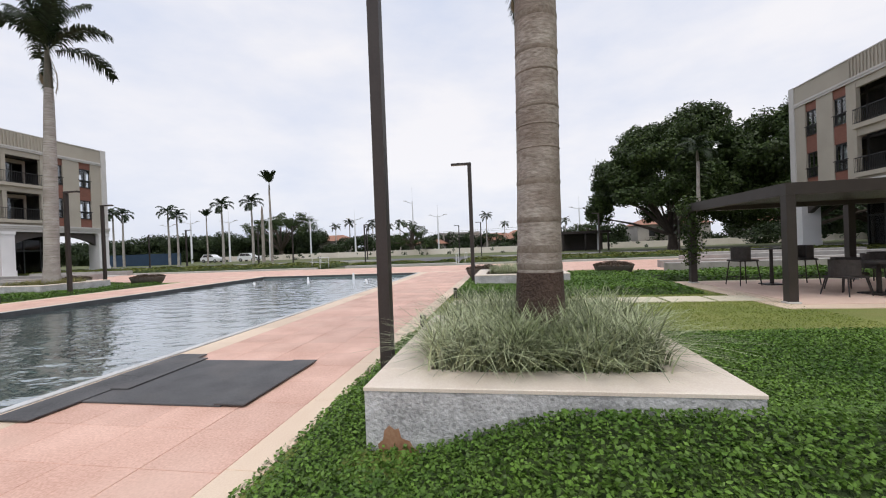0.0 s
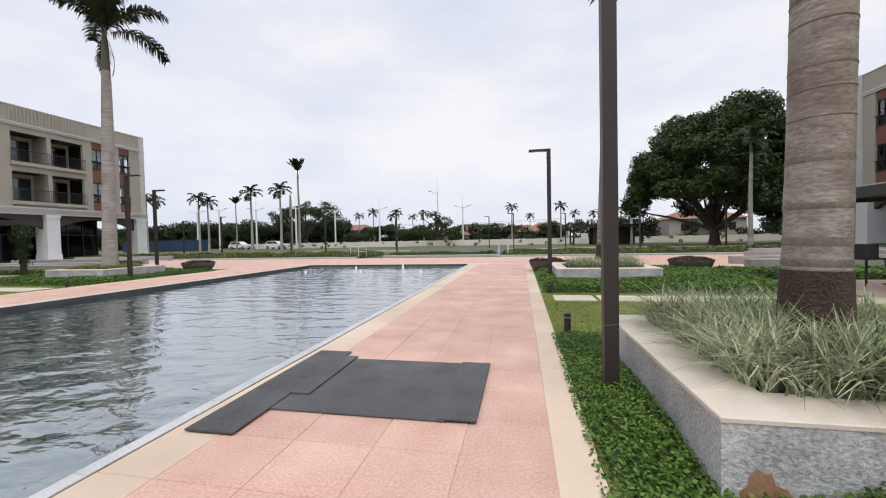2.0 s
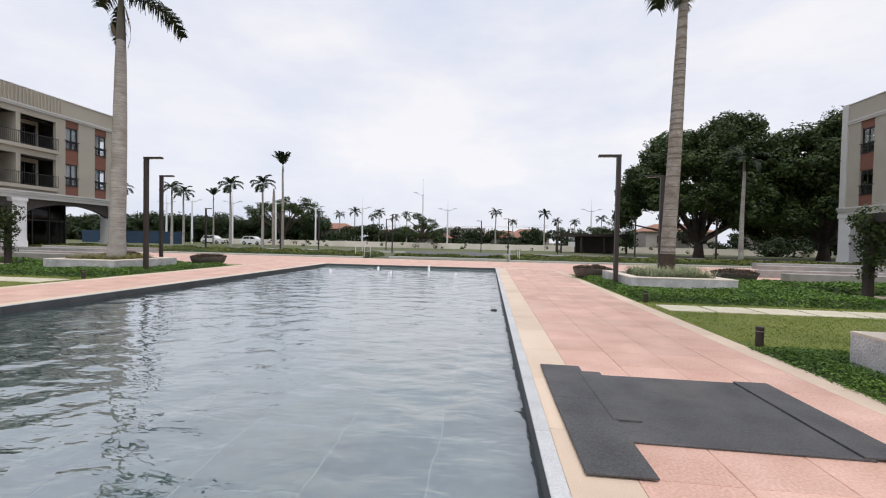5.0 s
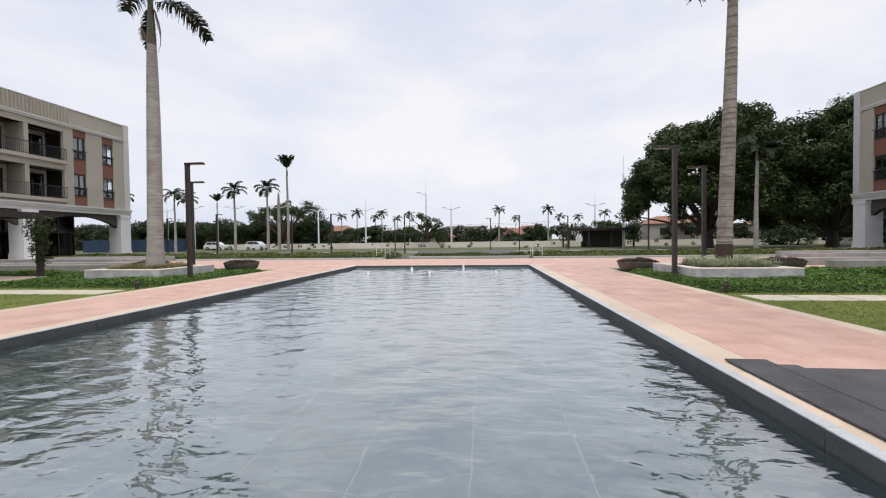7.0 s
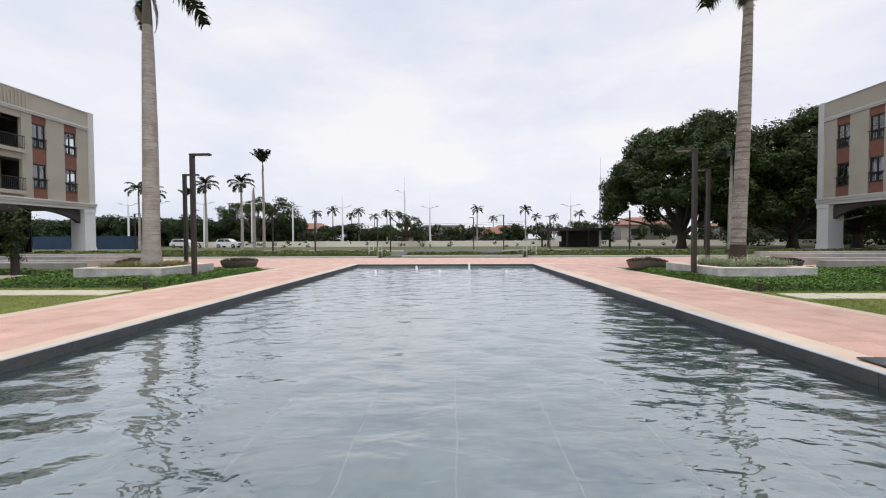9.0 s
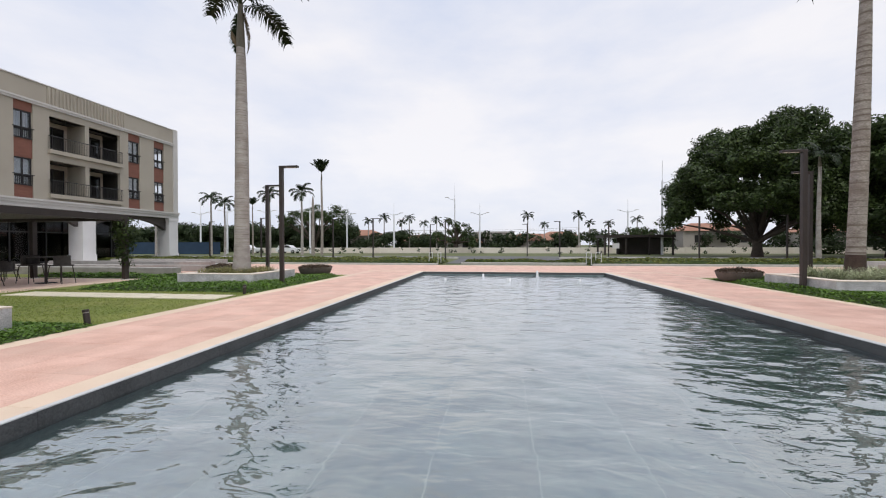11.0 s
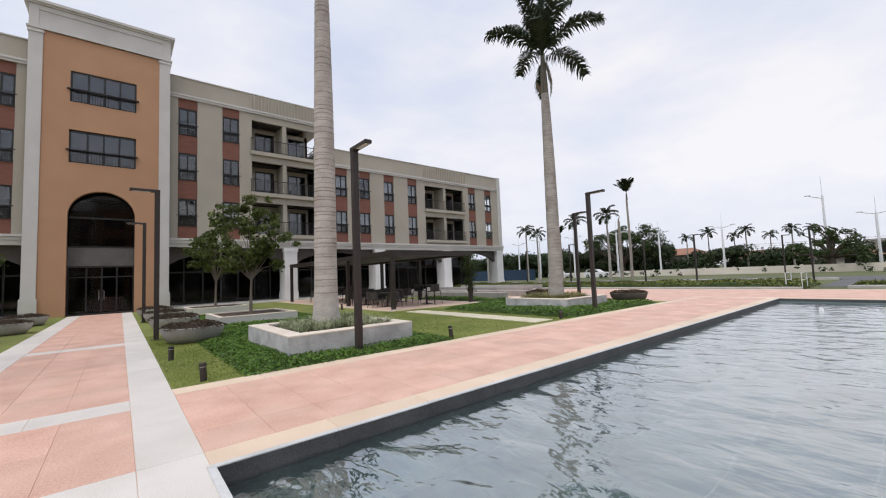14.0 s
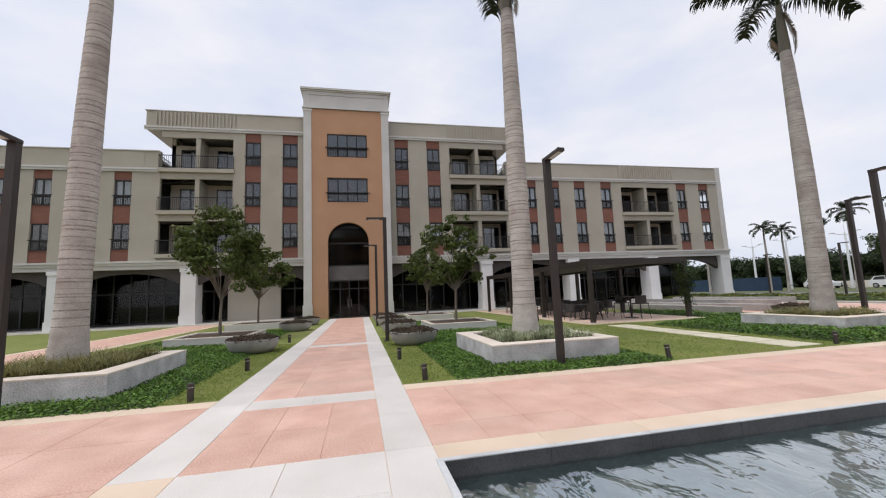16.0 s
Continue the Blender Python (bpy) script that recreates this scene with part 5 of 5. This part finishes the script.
fp.matrix_basis = pose(-42.4, 60, -0.06)
ft.matrix_basis = pose(-39.0, 60, -0.06)


def sized(x, y, k, a):
    return pose(x, y, -0.06, 0, 0, a) @ Matrix.Diagonal((k, k, k, 1))


for i, (x, y, k) in enumerate(((-48.0, 60, 0.98), (-53.0, 56, 0.80), (-58.5, 60, 0.92), (-64.0, 55, 0.86), (-70, 62, 0.95),
                               (-42, 92, 0.72), (-37.5, 90, 0.78), (-34.5, 95, 0.70), (-31, 88, 0.75), (-28.5, 93, 0.66), (-25.0, 90, 0.72), (-22.5, 92, 0.70),
                               (-4.5, 88, 0.78), (5.5, 84, 0.74), (9.0, 90, 0.62), (12.5, 88, 0.60), (17.5, 86, 0.66), (-0.5, 92, 0.6), (17.6, 40.0, 0.95))):
    copy_thing(fp, sized(x, y, k, 47 * i))
copy_thing(ft, sized(-51.0, 60, 0.62, 40))
snag = thing("palm_snag", (-40.5, 60, -0.06), "bare crownless palm trunk", "palm tree")
part("trunk", Geo().lathe([(0, 0, 0, 0.26), (0, 0, 4, 0.24), (0, 0, 8, 0.2), (0, 0, 9.2, 0.12), (0, 0, 9.5, 0.03)], 10), M_TRUNK, snag, smooth=True)


# ---- broad trees ----
def blob_leaves(blobs, per_m2, size, r, flat=0.75, up=0.25):
    out = []
    for cx, cy, cz, br in blobs:
        n = int(4 * math.pi * br * br * per_m2)
        d = r.normal(size=(n, 3))
        d /= np.linalg.norm(d, axis=1, keepdims=True)
        ph = r.uniform(0, 6.28, 3)
        lump = 1 + 0.22 * np.sin(3.4 * d[:, 0] + ph[0]) + 0.18 * np.sin(4.3 * d[:, 1] + ph[1]) + 0.14 * np.sin(5.5 * d[:, 2] + 2 * d[:, 0] + ph[2])
        rad = br * lump * r.uniform(0.45, 1.10, n) ** 0.6
        c = np.stack([cx + d[:, 0] * rad, cy + d[:, 1] * rad, cz + d[:, 2] * rad * flat], 1)
        out.append(scatter_leaves(c, d + np.array([0, 0, up]), size, 0.6, 0.55, r))
    return np.concatenate(out)


def broad_tree(x, y, h, rad, seed, name="ficus_tree", label="", leaf_mat=M_TREE, bark=M_BARK, size=0.17, per_m2=30, blobs_n=190, trunk_r=0.55, fork=2.2, base=0.0, low=0.13, category="tree"):
    r = np.random.default_rng(seed)
    e = thing(name, (x, y, base), label, category, "broad trees" if rad > 4 else "young trees in planters")
    blobs = []
    if rad > 4:
        # pads of foliage over a dome, with a skirt hanging low round the rim
        for k in range(blobs_n):
            a = k * 2.39996 + r.uniform(-0.4, 0.4)
            f = math.sqrt((k + 0.5) / blobs_n)
            reach = rad * (0.88 + 0.10 * math.sin(3 * a + seed) + 0.07 * math.sin(5 * a + 2 * seed))
            top = h * (low + (0.95 - low) * math.sqrt(max(0, 1 - (0.95 * f) ** 2)) * (0.93 + 0.09 * math.sin(2 * a + seed + 3 * f)))
            z = top - (r.uniform(0, 0.75) ** 1.5) * (top - h * low)
            br = rad * r.uniform(0.07, 0.17)
            blobs.append((reach * f * math.cos(a), reach * f * math.sin(a), z - 0.3 * br, br))
    else:
        # loose sprays within an egg-shaped crown
        for k in range(blobs_n):
            d = r.normal(size=3)
            d /= np.linalg.norm(d)
            q = r.uniform(0.35, 1.0) ** 0.6 * (0.86 + 0.16 * math.sin(2.6 * d[0] + seed) + 0.12 * math.sin(3.7 * d[1] + 2 * seed))
            mid, half = h * (0.96 + low) / 2, h * (0.96 - low) / 2
            blobs.append((rad * q * d[0] * (1.0 - 0.25 * d[2]), rad * q * d[1] * (1.0 - 0.25 * d[2]), mid + half * 0.92 * q * d[2], rad * r.uniform(0.09, 0.21)))
    part("crown", quads("crown", blob_leaves(blobs, per_m2, size, r), leaf_mat), None, e)
    tr = Geo()
    tr.tube([(0, 0, -0.1), (0.03, 0, fork * 0.5), (0, 0.04, fork)], [trunk_r * 1.35, trunk_r * 0.95, trunk_r * 0.85], 10)
    part("trunk", tr, bark, e, smooth=True)
    for k, (bx_, by_, bz_, br) in enumerate(blobs[::max(1, blobs_n // 16)]):
        m = (bx_ * 0.45 + r.normal() * 0.05 * rad, by_ * 0.45 + r.normal() * 0.05 * rad, fork + (bz_ - fork) * 0.55)
        part("limb", Geo().tube([(0, 0, fork * 0.85), m, (bx_, by_, bz_)], [trunk_r * 0.5, trunk_r * 0.28, trunk_r * 0.09], 6), bark, e, smooth=True)
    return e


FIC = "large dark green spreading fig tree with a dense domed crown"
broad_tree(20.3, 53, 18.6, 11.2, 21, label=FIC, base=-0.06)
broad_tree(33.0, 51, 18.4, 11.5, 22, label=FIC, base=-0.06)
broad_tree(46.0, 56, 17.0, 10.5, 23, label=FIC, base=-0.06)
broad_tree(60.0, 52, 17.5, 10.5, 27, label=FIC, base=-0.06)
broad_tree(-19.3, 78, 7.2, 5.2, 24, label="round dark green tree beyond the road", base=-0.06, size=0.13, per_m2=34, blobs_n=40)
broad_tree(-52.0, 84, 11.5, 9.0, 25, label="flat-topped spreading tree beyond the road", base=-0.06, size=0.15, per_m2=24, blobs_n=40, low=0.5)
broad_tree(14.5, 76, 5.5, 3.9, 26, label="small dark green tree beside the boundary wall", base=-0.06, size=0.13, per_m2=30, blobs_n=26)
for i, (x, y, hh, rr) in enumerate(TREES):
    broad_tree(x, y, hh, rr, 40 + i, "young_tree", "slender young tree with bright green leaves in a stone planter", M_YOUNG, M_PALE_BARK, 0.085, 85, 62, 0.055, 1.7, 0.26, 0.27)

r_hedge = np.random.default_rng(9)
for nm, lab, x0, x1, y0, y1, hh, n in (("tree_belt", "dark belt of bamboo and trees behind the road", -130, -44, 84, 94, 7.0, 300), ("tree_belt", "distant line of garden trees", -44, 90, 84, 98, 5.0, 230),
                                      ("shrub_row", "row of low shrubs along the road", -90, 60, 66, 74, 1.3, 70), ("tree_belt", "trees behind the hotel garden", 40, 95, 66, 84, 9.0, 50)):
    blobs = []
    for k in range(n):
        br = r_hedge.uniform(0.28, 0.5) * hh * 0.7
        blobs.append((r_hedge.uniform(x0, x1), r_hedge.uniform(y0, y1), max(0.4 * br, r_hedge.uniform(0.15, 0.85) * hh - br * 0.3), br))
    tagged(new(nm, quads(nm, blob_leaves(blobs, 15 if hh > 3 else 16, 0.24 if hh > 3 else 0.14, r_hedge), M_HEDGE)), lab, "trees" if hh > 3 else "shrubs", kind="stuff")
for i, (x, y) in enumerate(((5.42, 13.4), (-27.32, 15.45))):
    blobs = [(x + 0.1 * math.sin(3 * k), y + 0.1 * math.cos(2 * k), 0.7 + 0.28 * k, 0.22 + 0.045 * k) for k in range(7)]
    tagged(new("climbing_vine", quads("climbing_vine", blob_leaves(blobs, 150, 0.05, r_hedge), M_TREE)), "dark green vine climbing a pergola post", "vine", kind="stuff")


# ---- pergolas with tables and chairs ----
def pergola(x0, x1, y0, y1, h, label):
    """x0: the end next to the lawn."""
    s = 1 if x1 > x0 else -1
    e = thing("pergola", (x0, y0, 0), label, "pergola", "garden pergolas")
    L, W = abs(x1 - x0), y1 - y0
    for i in range(4):
        for y in (0, W):
            xx = s * L * i / 3
            p = part("post", Geo().box(xx - 0.09, xx + 0.09, y - 0.09, y + 0.09, 0.0, h - 0.25), M_BROWN, e)
            part("post_base", Geo().box(xx - 0.12, xx + 0.12, y - 0.12, y + 0.12, 0.0, 0.05, 0.01), M_PALE, p)
    for y in (0, W):
        part("beam", Geo().box(-s * 0.1, s * (L + 0.1), y - 0.1, y + 0.1, h - 0.25, h), M_BROWN, e)
    for xx in (0, L):
        part("cross_beam", Geo().box(s * xx - 0.1, s * xx + 0.1, 0.1, W - 0.1, h - 0.25, h), M_BROWN, e)
    n = int(L / 0.22)
    sl = Geo().box(-0.10, 0.10, 0.1, W - 0.1, -0.02, 0.02).mesh("slat", M_BROWN)
    for k in range(1, n):
        shared("slat", sl, e, (s * L * k / n, 0, h - 0.10))
    return e


pergola(5.42, 18.5, 9.10, 13.42, 2.52, "long dark brown steel pergola with a slatted roof")
pergola(-27.3, -41.5, 10.43, 15.45, 2.84, "long dark brown steel pergola with a slatted roof")
for nm, a, b, c, d in (("pergola_floor_1", 4.95, 20.5, 8.45, 13.95), ("pergola_floor_2", -26.8, -43.8, 9.95, 16.0)):
    fl = setting(nm, Geo().box(a, b, c, d, -0.06, 0.012), M_CREAM, "cream stone terrace edging under the pergola", "terrace")
    s = 1 if b > a else -1
    part("terrace_paving", Geo().box(a + s * 0.6, b, c + 0.45, d - 0.45, 0.012, 0.02), M_BED, fl, "brownish pink terrace paving")


def chair(name, seat_h, label, group):
    e = thing(name, (0, 0, 0), label, "chair", group)
    w, k = 0.27, seat_h
    part("seat", Geo().box(-w, w, -w, w, k - 0.05, k, 0.015), M_WICKER, e)
    arc = [(q * math.cos(math.pi * i / 10), q * math.sin(math.pi * i / 10) - 0.02) for q, order in ((0.30, range(11)), (0.265, range(10, -1, -1))) for i in order]
    part("backrest", Geo().prism(arc, 'z', k, k + 0.36), M_WICKER, e, "curved woven backrest")
    for sx in (-1, 1):
        for sy in (-1, 1):
            part("leg", Geo().tube([(sx * (w + 0.03), sy * (w + 0.03), 0), (sx * (w - 0.04), sy * (w - 0.04), k - 0.04)], [0.014, 0.018], 6), M_BROWN, e)
    if k > 0.6:
        for sx in (-1, 1):
            part("foot_rail", Geo().tube([(sx * (w + 0.01), -w, 0.22), (sx * (w + 0.01), w, 0.22)], [0.011] * 2, 6), M_BROWN, e)
    return e


def table(name, h, r, label, group):
    e = thing(name, (0, 0, 0), label, "table", group)
    part("tabletop", Geo().box(-r, r, -r, r, h - 0.035, h, 0.01), M_TABLETOP, e)
    part("column", Geo().lathe([(0, 0, 0.03, 0.05), (0, 0, h - 0.035, 0.04)], 12), M_BROWN, e, smooth=True)
    part("foot", Geo().box(-r * 0.6, r * 0.6, -r * 0.6, r * 0.6, 0.0, 0.03, 0.008), M_BROWN, e)
    return e


dc = chair("dining_chair", 0.45, "dark woven armchair at an outdoor table", "dining chairs under the pergolas")
bc = chair("bar_chair", 0.74, "tall dark woven bar chair with a foot rail", "bar chairs under the pergolas")
dt = table("dining_table", 0.75, 0.42, "dark square outdoor dining table", "tables under the pergolas")
bt = table("bar_table", 1.05, 0.38, "dark square tall bar table", "bar tables under the pergolas")
sets = [(True, 7.1, 12.5), (False, 7.9, 10.2), (False, 10.6, 10.3), (False, 10.4, 12.5), (False, 13.4, 11.5),
        (True, -28.9, 13.6), (False, -29.6, 11.5), (False, -32.2, 11.6), (False, -32.4, 14.0), (True, -35.2, 11.8), (False, -35.4, 14.2), (False, -38.3, 11.7), (False, -38.5, 14.2)]
first = {True: True, False: True}
for tall, x, y in sets:
    tb, ch = (bt, bc) if tall else (dt, dc)
    spots = [(0.72, 0, -90), (-0.72, 0, 90), (0, 0.74, 0), (0, -0.74, 180)]
    m = pose(x, y, 0.02, 0, 0, float(rng.uniform(-8, 8)))
    if first[tall]:
        tb.matrix_basis = m
    else:
        copy_thing(tb, m)
    for k, (dx, dy, a) in enumerate(spots[:2] if tall else spots):
        mm = m @ pose(dx, dy, 0, 0, 0, a + float(rng.uniform(-12, 12)))
        if first[tall] and k == 0:
            ch.matrix_basis = mm
        else:
            copy_thing(ch, mm)
    first[tall] = False


# ---- beyond the road: poles, wall, houses, pavilion, car ----
def mast(h, arms):
    e = thing("light_mast", (0, 0, 0), "tall white tapered street light mast", "street lamp", "white street light masts")
    part("mast", Geo().lathe([(0, 0, 0, 0.20), (0, 0, 0.6, 0.20), (0, 0, h * 0.78, 0.13), (0, 0, h * 0.8, 0.04), (0, 0, h, 0.025)], 10), M_STEEL_WHITE, e, smooth=True)
    for s in arms:
        ar = part("arm", Geo().tube([(0, 0, h * 0.76), (s * 0.9, 0, h * 0.78), (s * 1.5, 0, h * 0.80)], [0.07, 0.06, 0.05], 6), M_STEEL_WHITE, e)
        part("lamp_head", Geo().box(s * 1.3, s * 2.0, -0.14, 0.14, h * 0.80, h * 0.80 + 0.09, 0.02), M_KERB, ar)
    return e


m1, m2 = mast(14.5, (-1,)), mast(10.5, (-1, 1))
m1.matrix_basis = pose(-20.0, 82.6, -0.06)
m2.matrix_basis = pose(-33.0, 82, -0.06)
copy_thing(m1, pose(14.1, 65, -0.06, 0, 0, 180))
for x, y, a in ((-14.8, 84, 0), (14.4, 82, 0), (-43.5, 82, 0), (-63, 70, 0), (-56, 72, 0), (-47, 72, 0), (-72, 74, 0)):
    copy_thing(m2, pose(x, y, -0.06, 0, 0, a))

wl_ = tagged(new("boundary_wall", Geo().box(-62, 78, 75, 75.2, -0.1, 1.02).mesh("boundary_wall", M_WALL_FAR)), "long low cream boundary wall across the road", "wall", kind="structure")
for k in range(36):
    part("wall_post", Geo().box(-62 + 4 * k - 0.12, -62 + 4 * k + 0.12, 74.93, 75.27, -0.1, 1.14), M_WALL_FAR, wl_)


def house(x, y, w, d, h, roof_h, roof_mat, label):
    e = thing("house", (x, y, -0.06), label, "house", "distant houses")
    wb = part("wall", Geo().box(-w / 2, w / 2, -d / 2, d / 2, 0, h), M_HOUSE, e)
    if roof_h > 0:
        g_ = Geo()
        o = 0.5
        g_.v = [(-w / 2 - o, -d / 2 - o, h), (w / 2 + o, -d / 2 - o, h), (w / 2 + o, d / 2 + o, h), (-w / 2 - o, d / 2 + o, h), (-w / 4, 0, h + roof_h), (w / 4, 0, h + roof_h)]
        g_.f = [(0, 1, 2, 3), (0, 4, 5, 1), (1, 5, 2), (2, 5, 4, 3), (3, 4, 0)]
        part("roof", g_, roof_mat, e, "hipped clay tile roof")
    else:
        part("roof", Geo().box(-w / 2 - 0.15, w / 2 + 0.15, -d / 2 - 0.15, d / 2 + 0.15, h, h + 0.3), M_KERB, e)
    for k in (-0.3, 0.05, 0.32):
        wi = part("window", Geo().box(w * k - 0.6, w * k + 0.6, -d / 2 - 0.03, -d / 2 + 0.05, h * 0.45, h * 0.8), M_DARK, e)


for x, y, w, d, h, rh, lab in ((-30, 100, 12, 8, 2.6, 1.6, "low house with a clay tile roof behind the wall"), (-12, 102, 10, 8, 4.6, 0, "flat-roofed white house behind the wall"), (-3, 98, 11, 8, 2.6, 1.7, "low house with a clay tile roof behind the wall"),
                               (4, 101, 9, 8, 3.4, 1.5, "house with a clay tile roof behind the wall"), (-46, 100, 10, 8, 4.0, 1.6, "pale house with a tiled roof beyond the road"), (34, 92, 14, 9, 4.4, 1.8, "pale house with a tiled roof behind the trees"), (56, 90, 16, 9, 4.0, 1.6, "pale house with a tiled roof behind the trees"),
                               (-19, 96, 8, 7, 2.2, 1.4, "low house with a clay tile roof behind the wall")):
    house(x, y, w, d, h, rh, M_ROOF_TILE, lab)

pv = thing("gate_pavilion", (5.2, 64, -0.06), "dark flat-roofed entrance pavilion on slim posts", "pavilion")
part("roof", Geo().box(0, 10.5, 0, 5, 2.7, 3.1), M_BROWN, pv)
for x in (0.3, 3.4, 6.8, 10.2):
    for y in (0.3, 4.7):
        part("post", Geo().box(x - 0.12, x + 0.12, y - 0.12, y + 0.12, 0, 2.7), M_BROWN, pv)
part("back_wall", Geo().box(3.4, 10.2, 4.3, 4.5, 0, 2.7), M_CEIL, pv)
part("notice_board", Geo().box(1.4, 2.4, 0.2, 0.3, 1.0, 1.8), M_WHITE, pv, "white notice board")

setting("hoarding", Geo().box(-80, -60, 64, 64.1, -0.1, 2.1), M_BLUE, "blue site hoarding beyond the hotel", "hoarding")


def suv(x, y, a):
    e = thing("parked_car", (x, y, -0.03), "white compact sport utility car on the road", "car")
    body = [(-2.1, 0.35), (-2.15, 0.75), (-2.05, 1.0), (-1.0, 1.06), (1.75, 1.08), (2.1, 0.98), (2.15, 0.6), (2.1, 0.35)]
    part("body", Geo().prism(body, 'y', -0.88, 0.88), M_CAR, e)
    cab = [(-1.15, 1.05), (-0.45, 1.55), (0.1, 1.64), (1.5, 1.60), (1.95, 1.07)]
    part("cabin", Geo().prism(cab, 'y', -0.76, 0.76), M_CAR, e)
    for s in (-1, 1):
        wd = [(-0.92, 1.10), (-0.38, 1.48), (0.28, 1.55), (0.28, 1.10)]
        part("side_window", Geo().prism(wd, 'y', s * 0.755, s * 0.775), M_DARK, e)
        part("side_window", Geo().prism([(0.36, 1.10), (0.36, 1.55), (1.40, 1.52), (1.68, 1.10)], 'y', s * 0.755, s * 0.775), M_DARK, e)
        part("headlight", Geo().box(-2.13, -1.95, s * 0.55, s * 0.87, 0.72, 0.88), M_LIGHT, e)
        for wx in (-1.35, 1.35):
            ty = Geo()
            ring = [(0.34 * math.cos(2 * math.pi * k / 18), 0.34 + 0.34 * math.sin(2 * math.pi * k / 18)) for k in range(18)]
            wh = part("wheel", ty.prism([(wx + p, q) for p, q in ring], 'y', s * 0.72, s * 0.92), M_TYRE, e)
            part("rim", Geo().prism([(wx + p * 0.62, 0.34 + (q - 0.34) * 0.62) for p, q in ring], 'y', s * 0.90, s * 0.935), M_RIM, wh)
    e.rotation_euler = (0, 0, math.radians(a))
    return e


suv(-50.6, 70.5, 178)
suv(-59.2, 71.0, 176)
for x0, x1, z0, z1 in ((-34, 8, 5.2, 5.6), (-34, 8, 4.8, 5.2)):
    tagged(new("overhead_wire", Geo().tube([(x0 + (x1 - x0) * f, 96, z0 + (z1 - z0) * f - 1.2 * f * (1 - f)) for f in np.linspace(0, 1, 9)], [0.02] * 9, 4).mesh("overhead_wire", M_TYRE)), "thin overhead wire behind the wall", "wire")
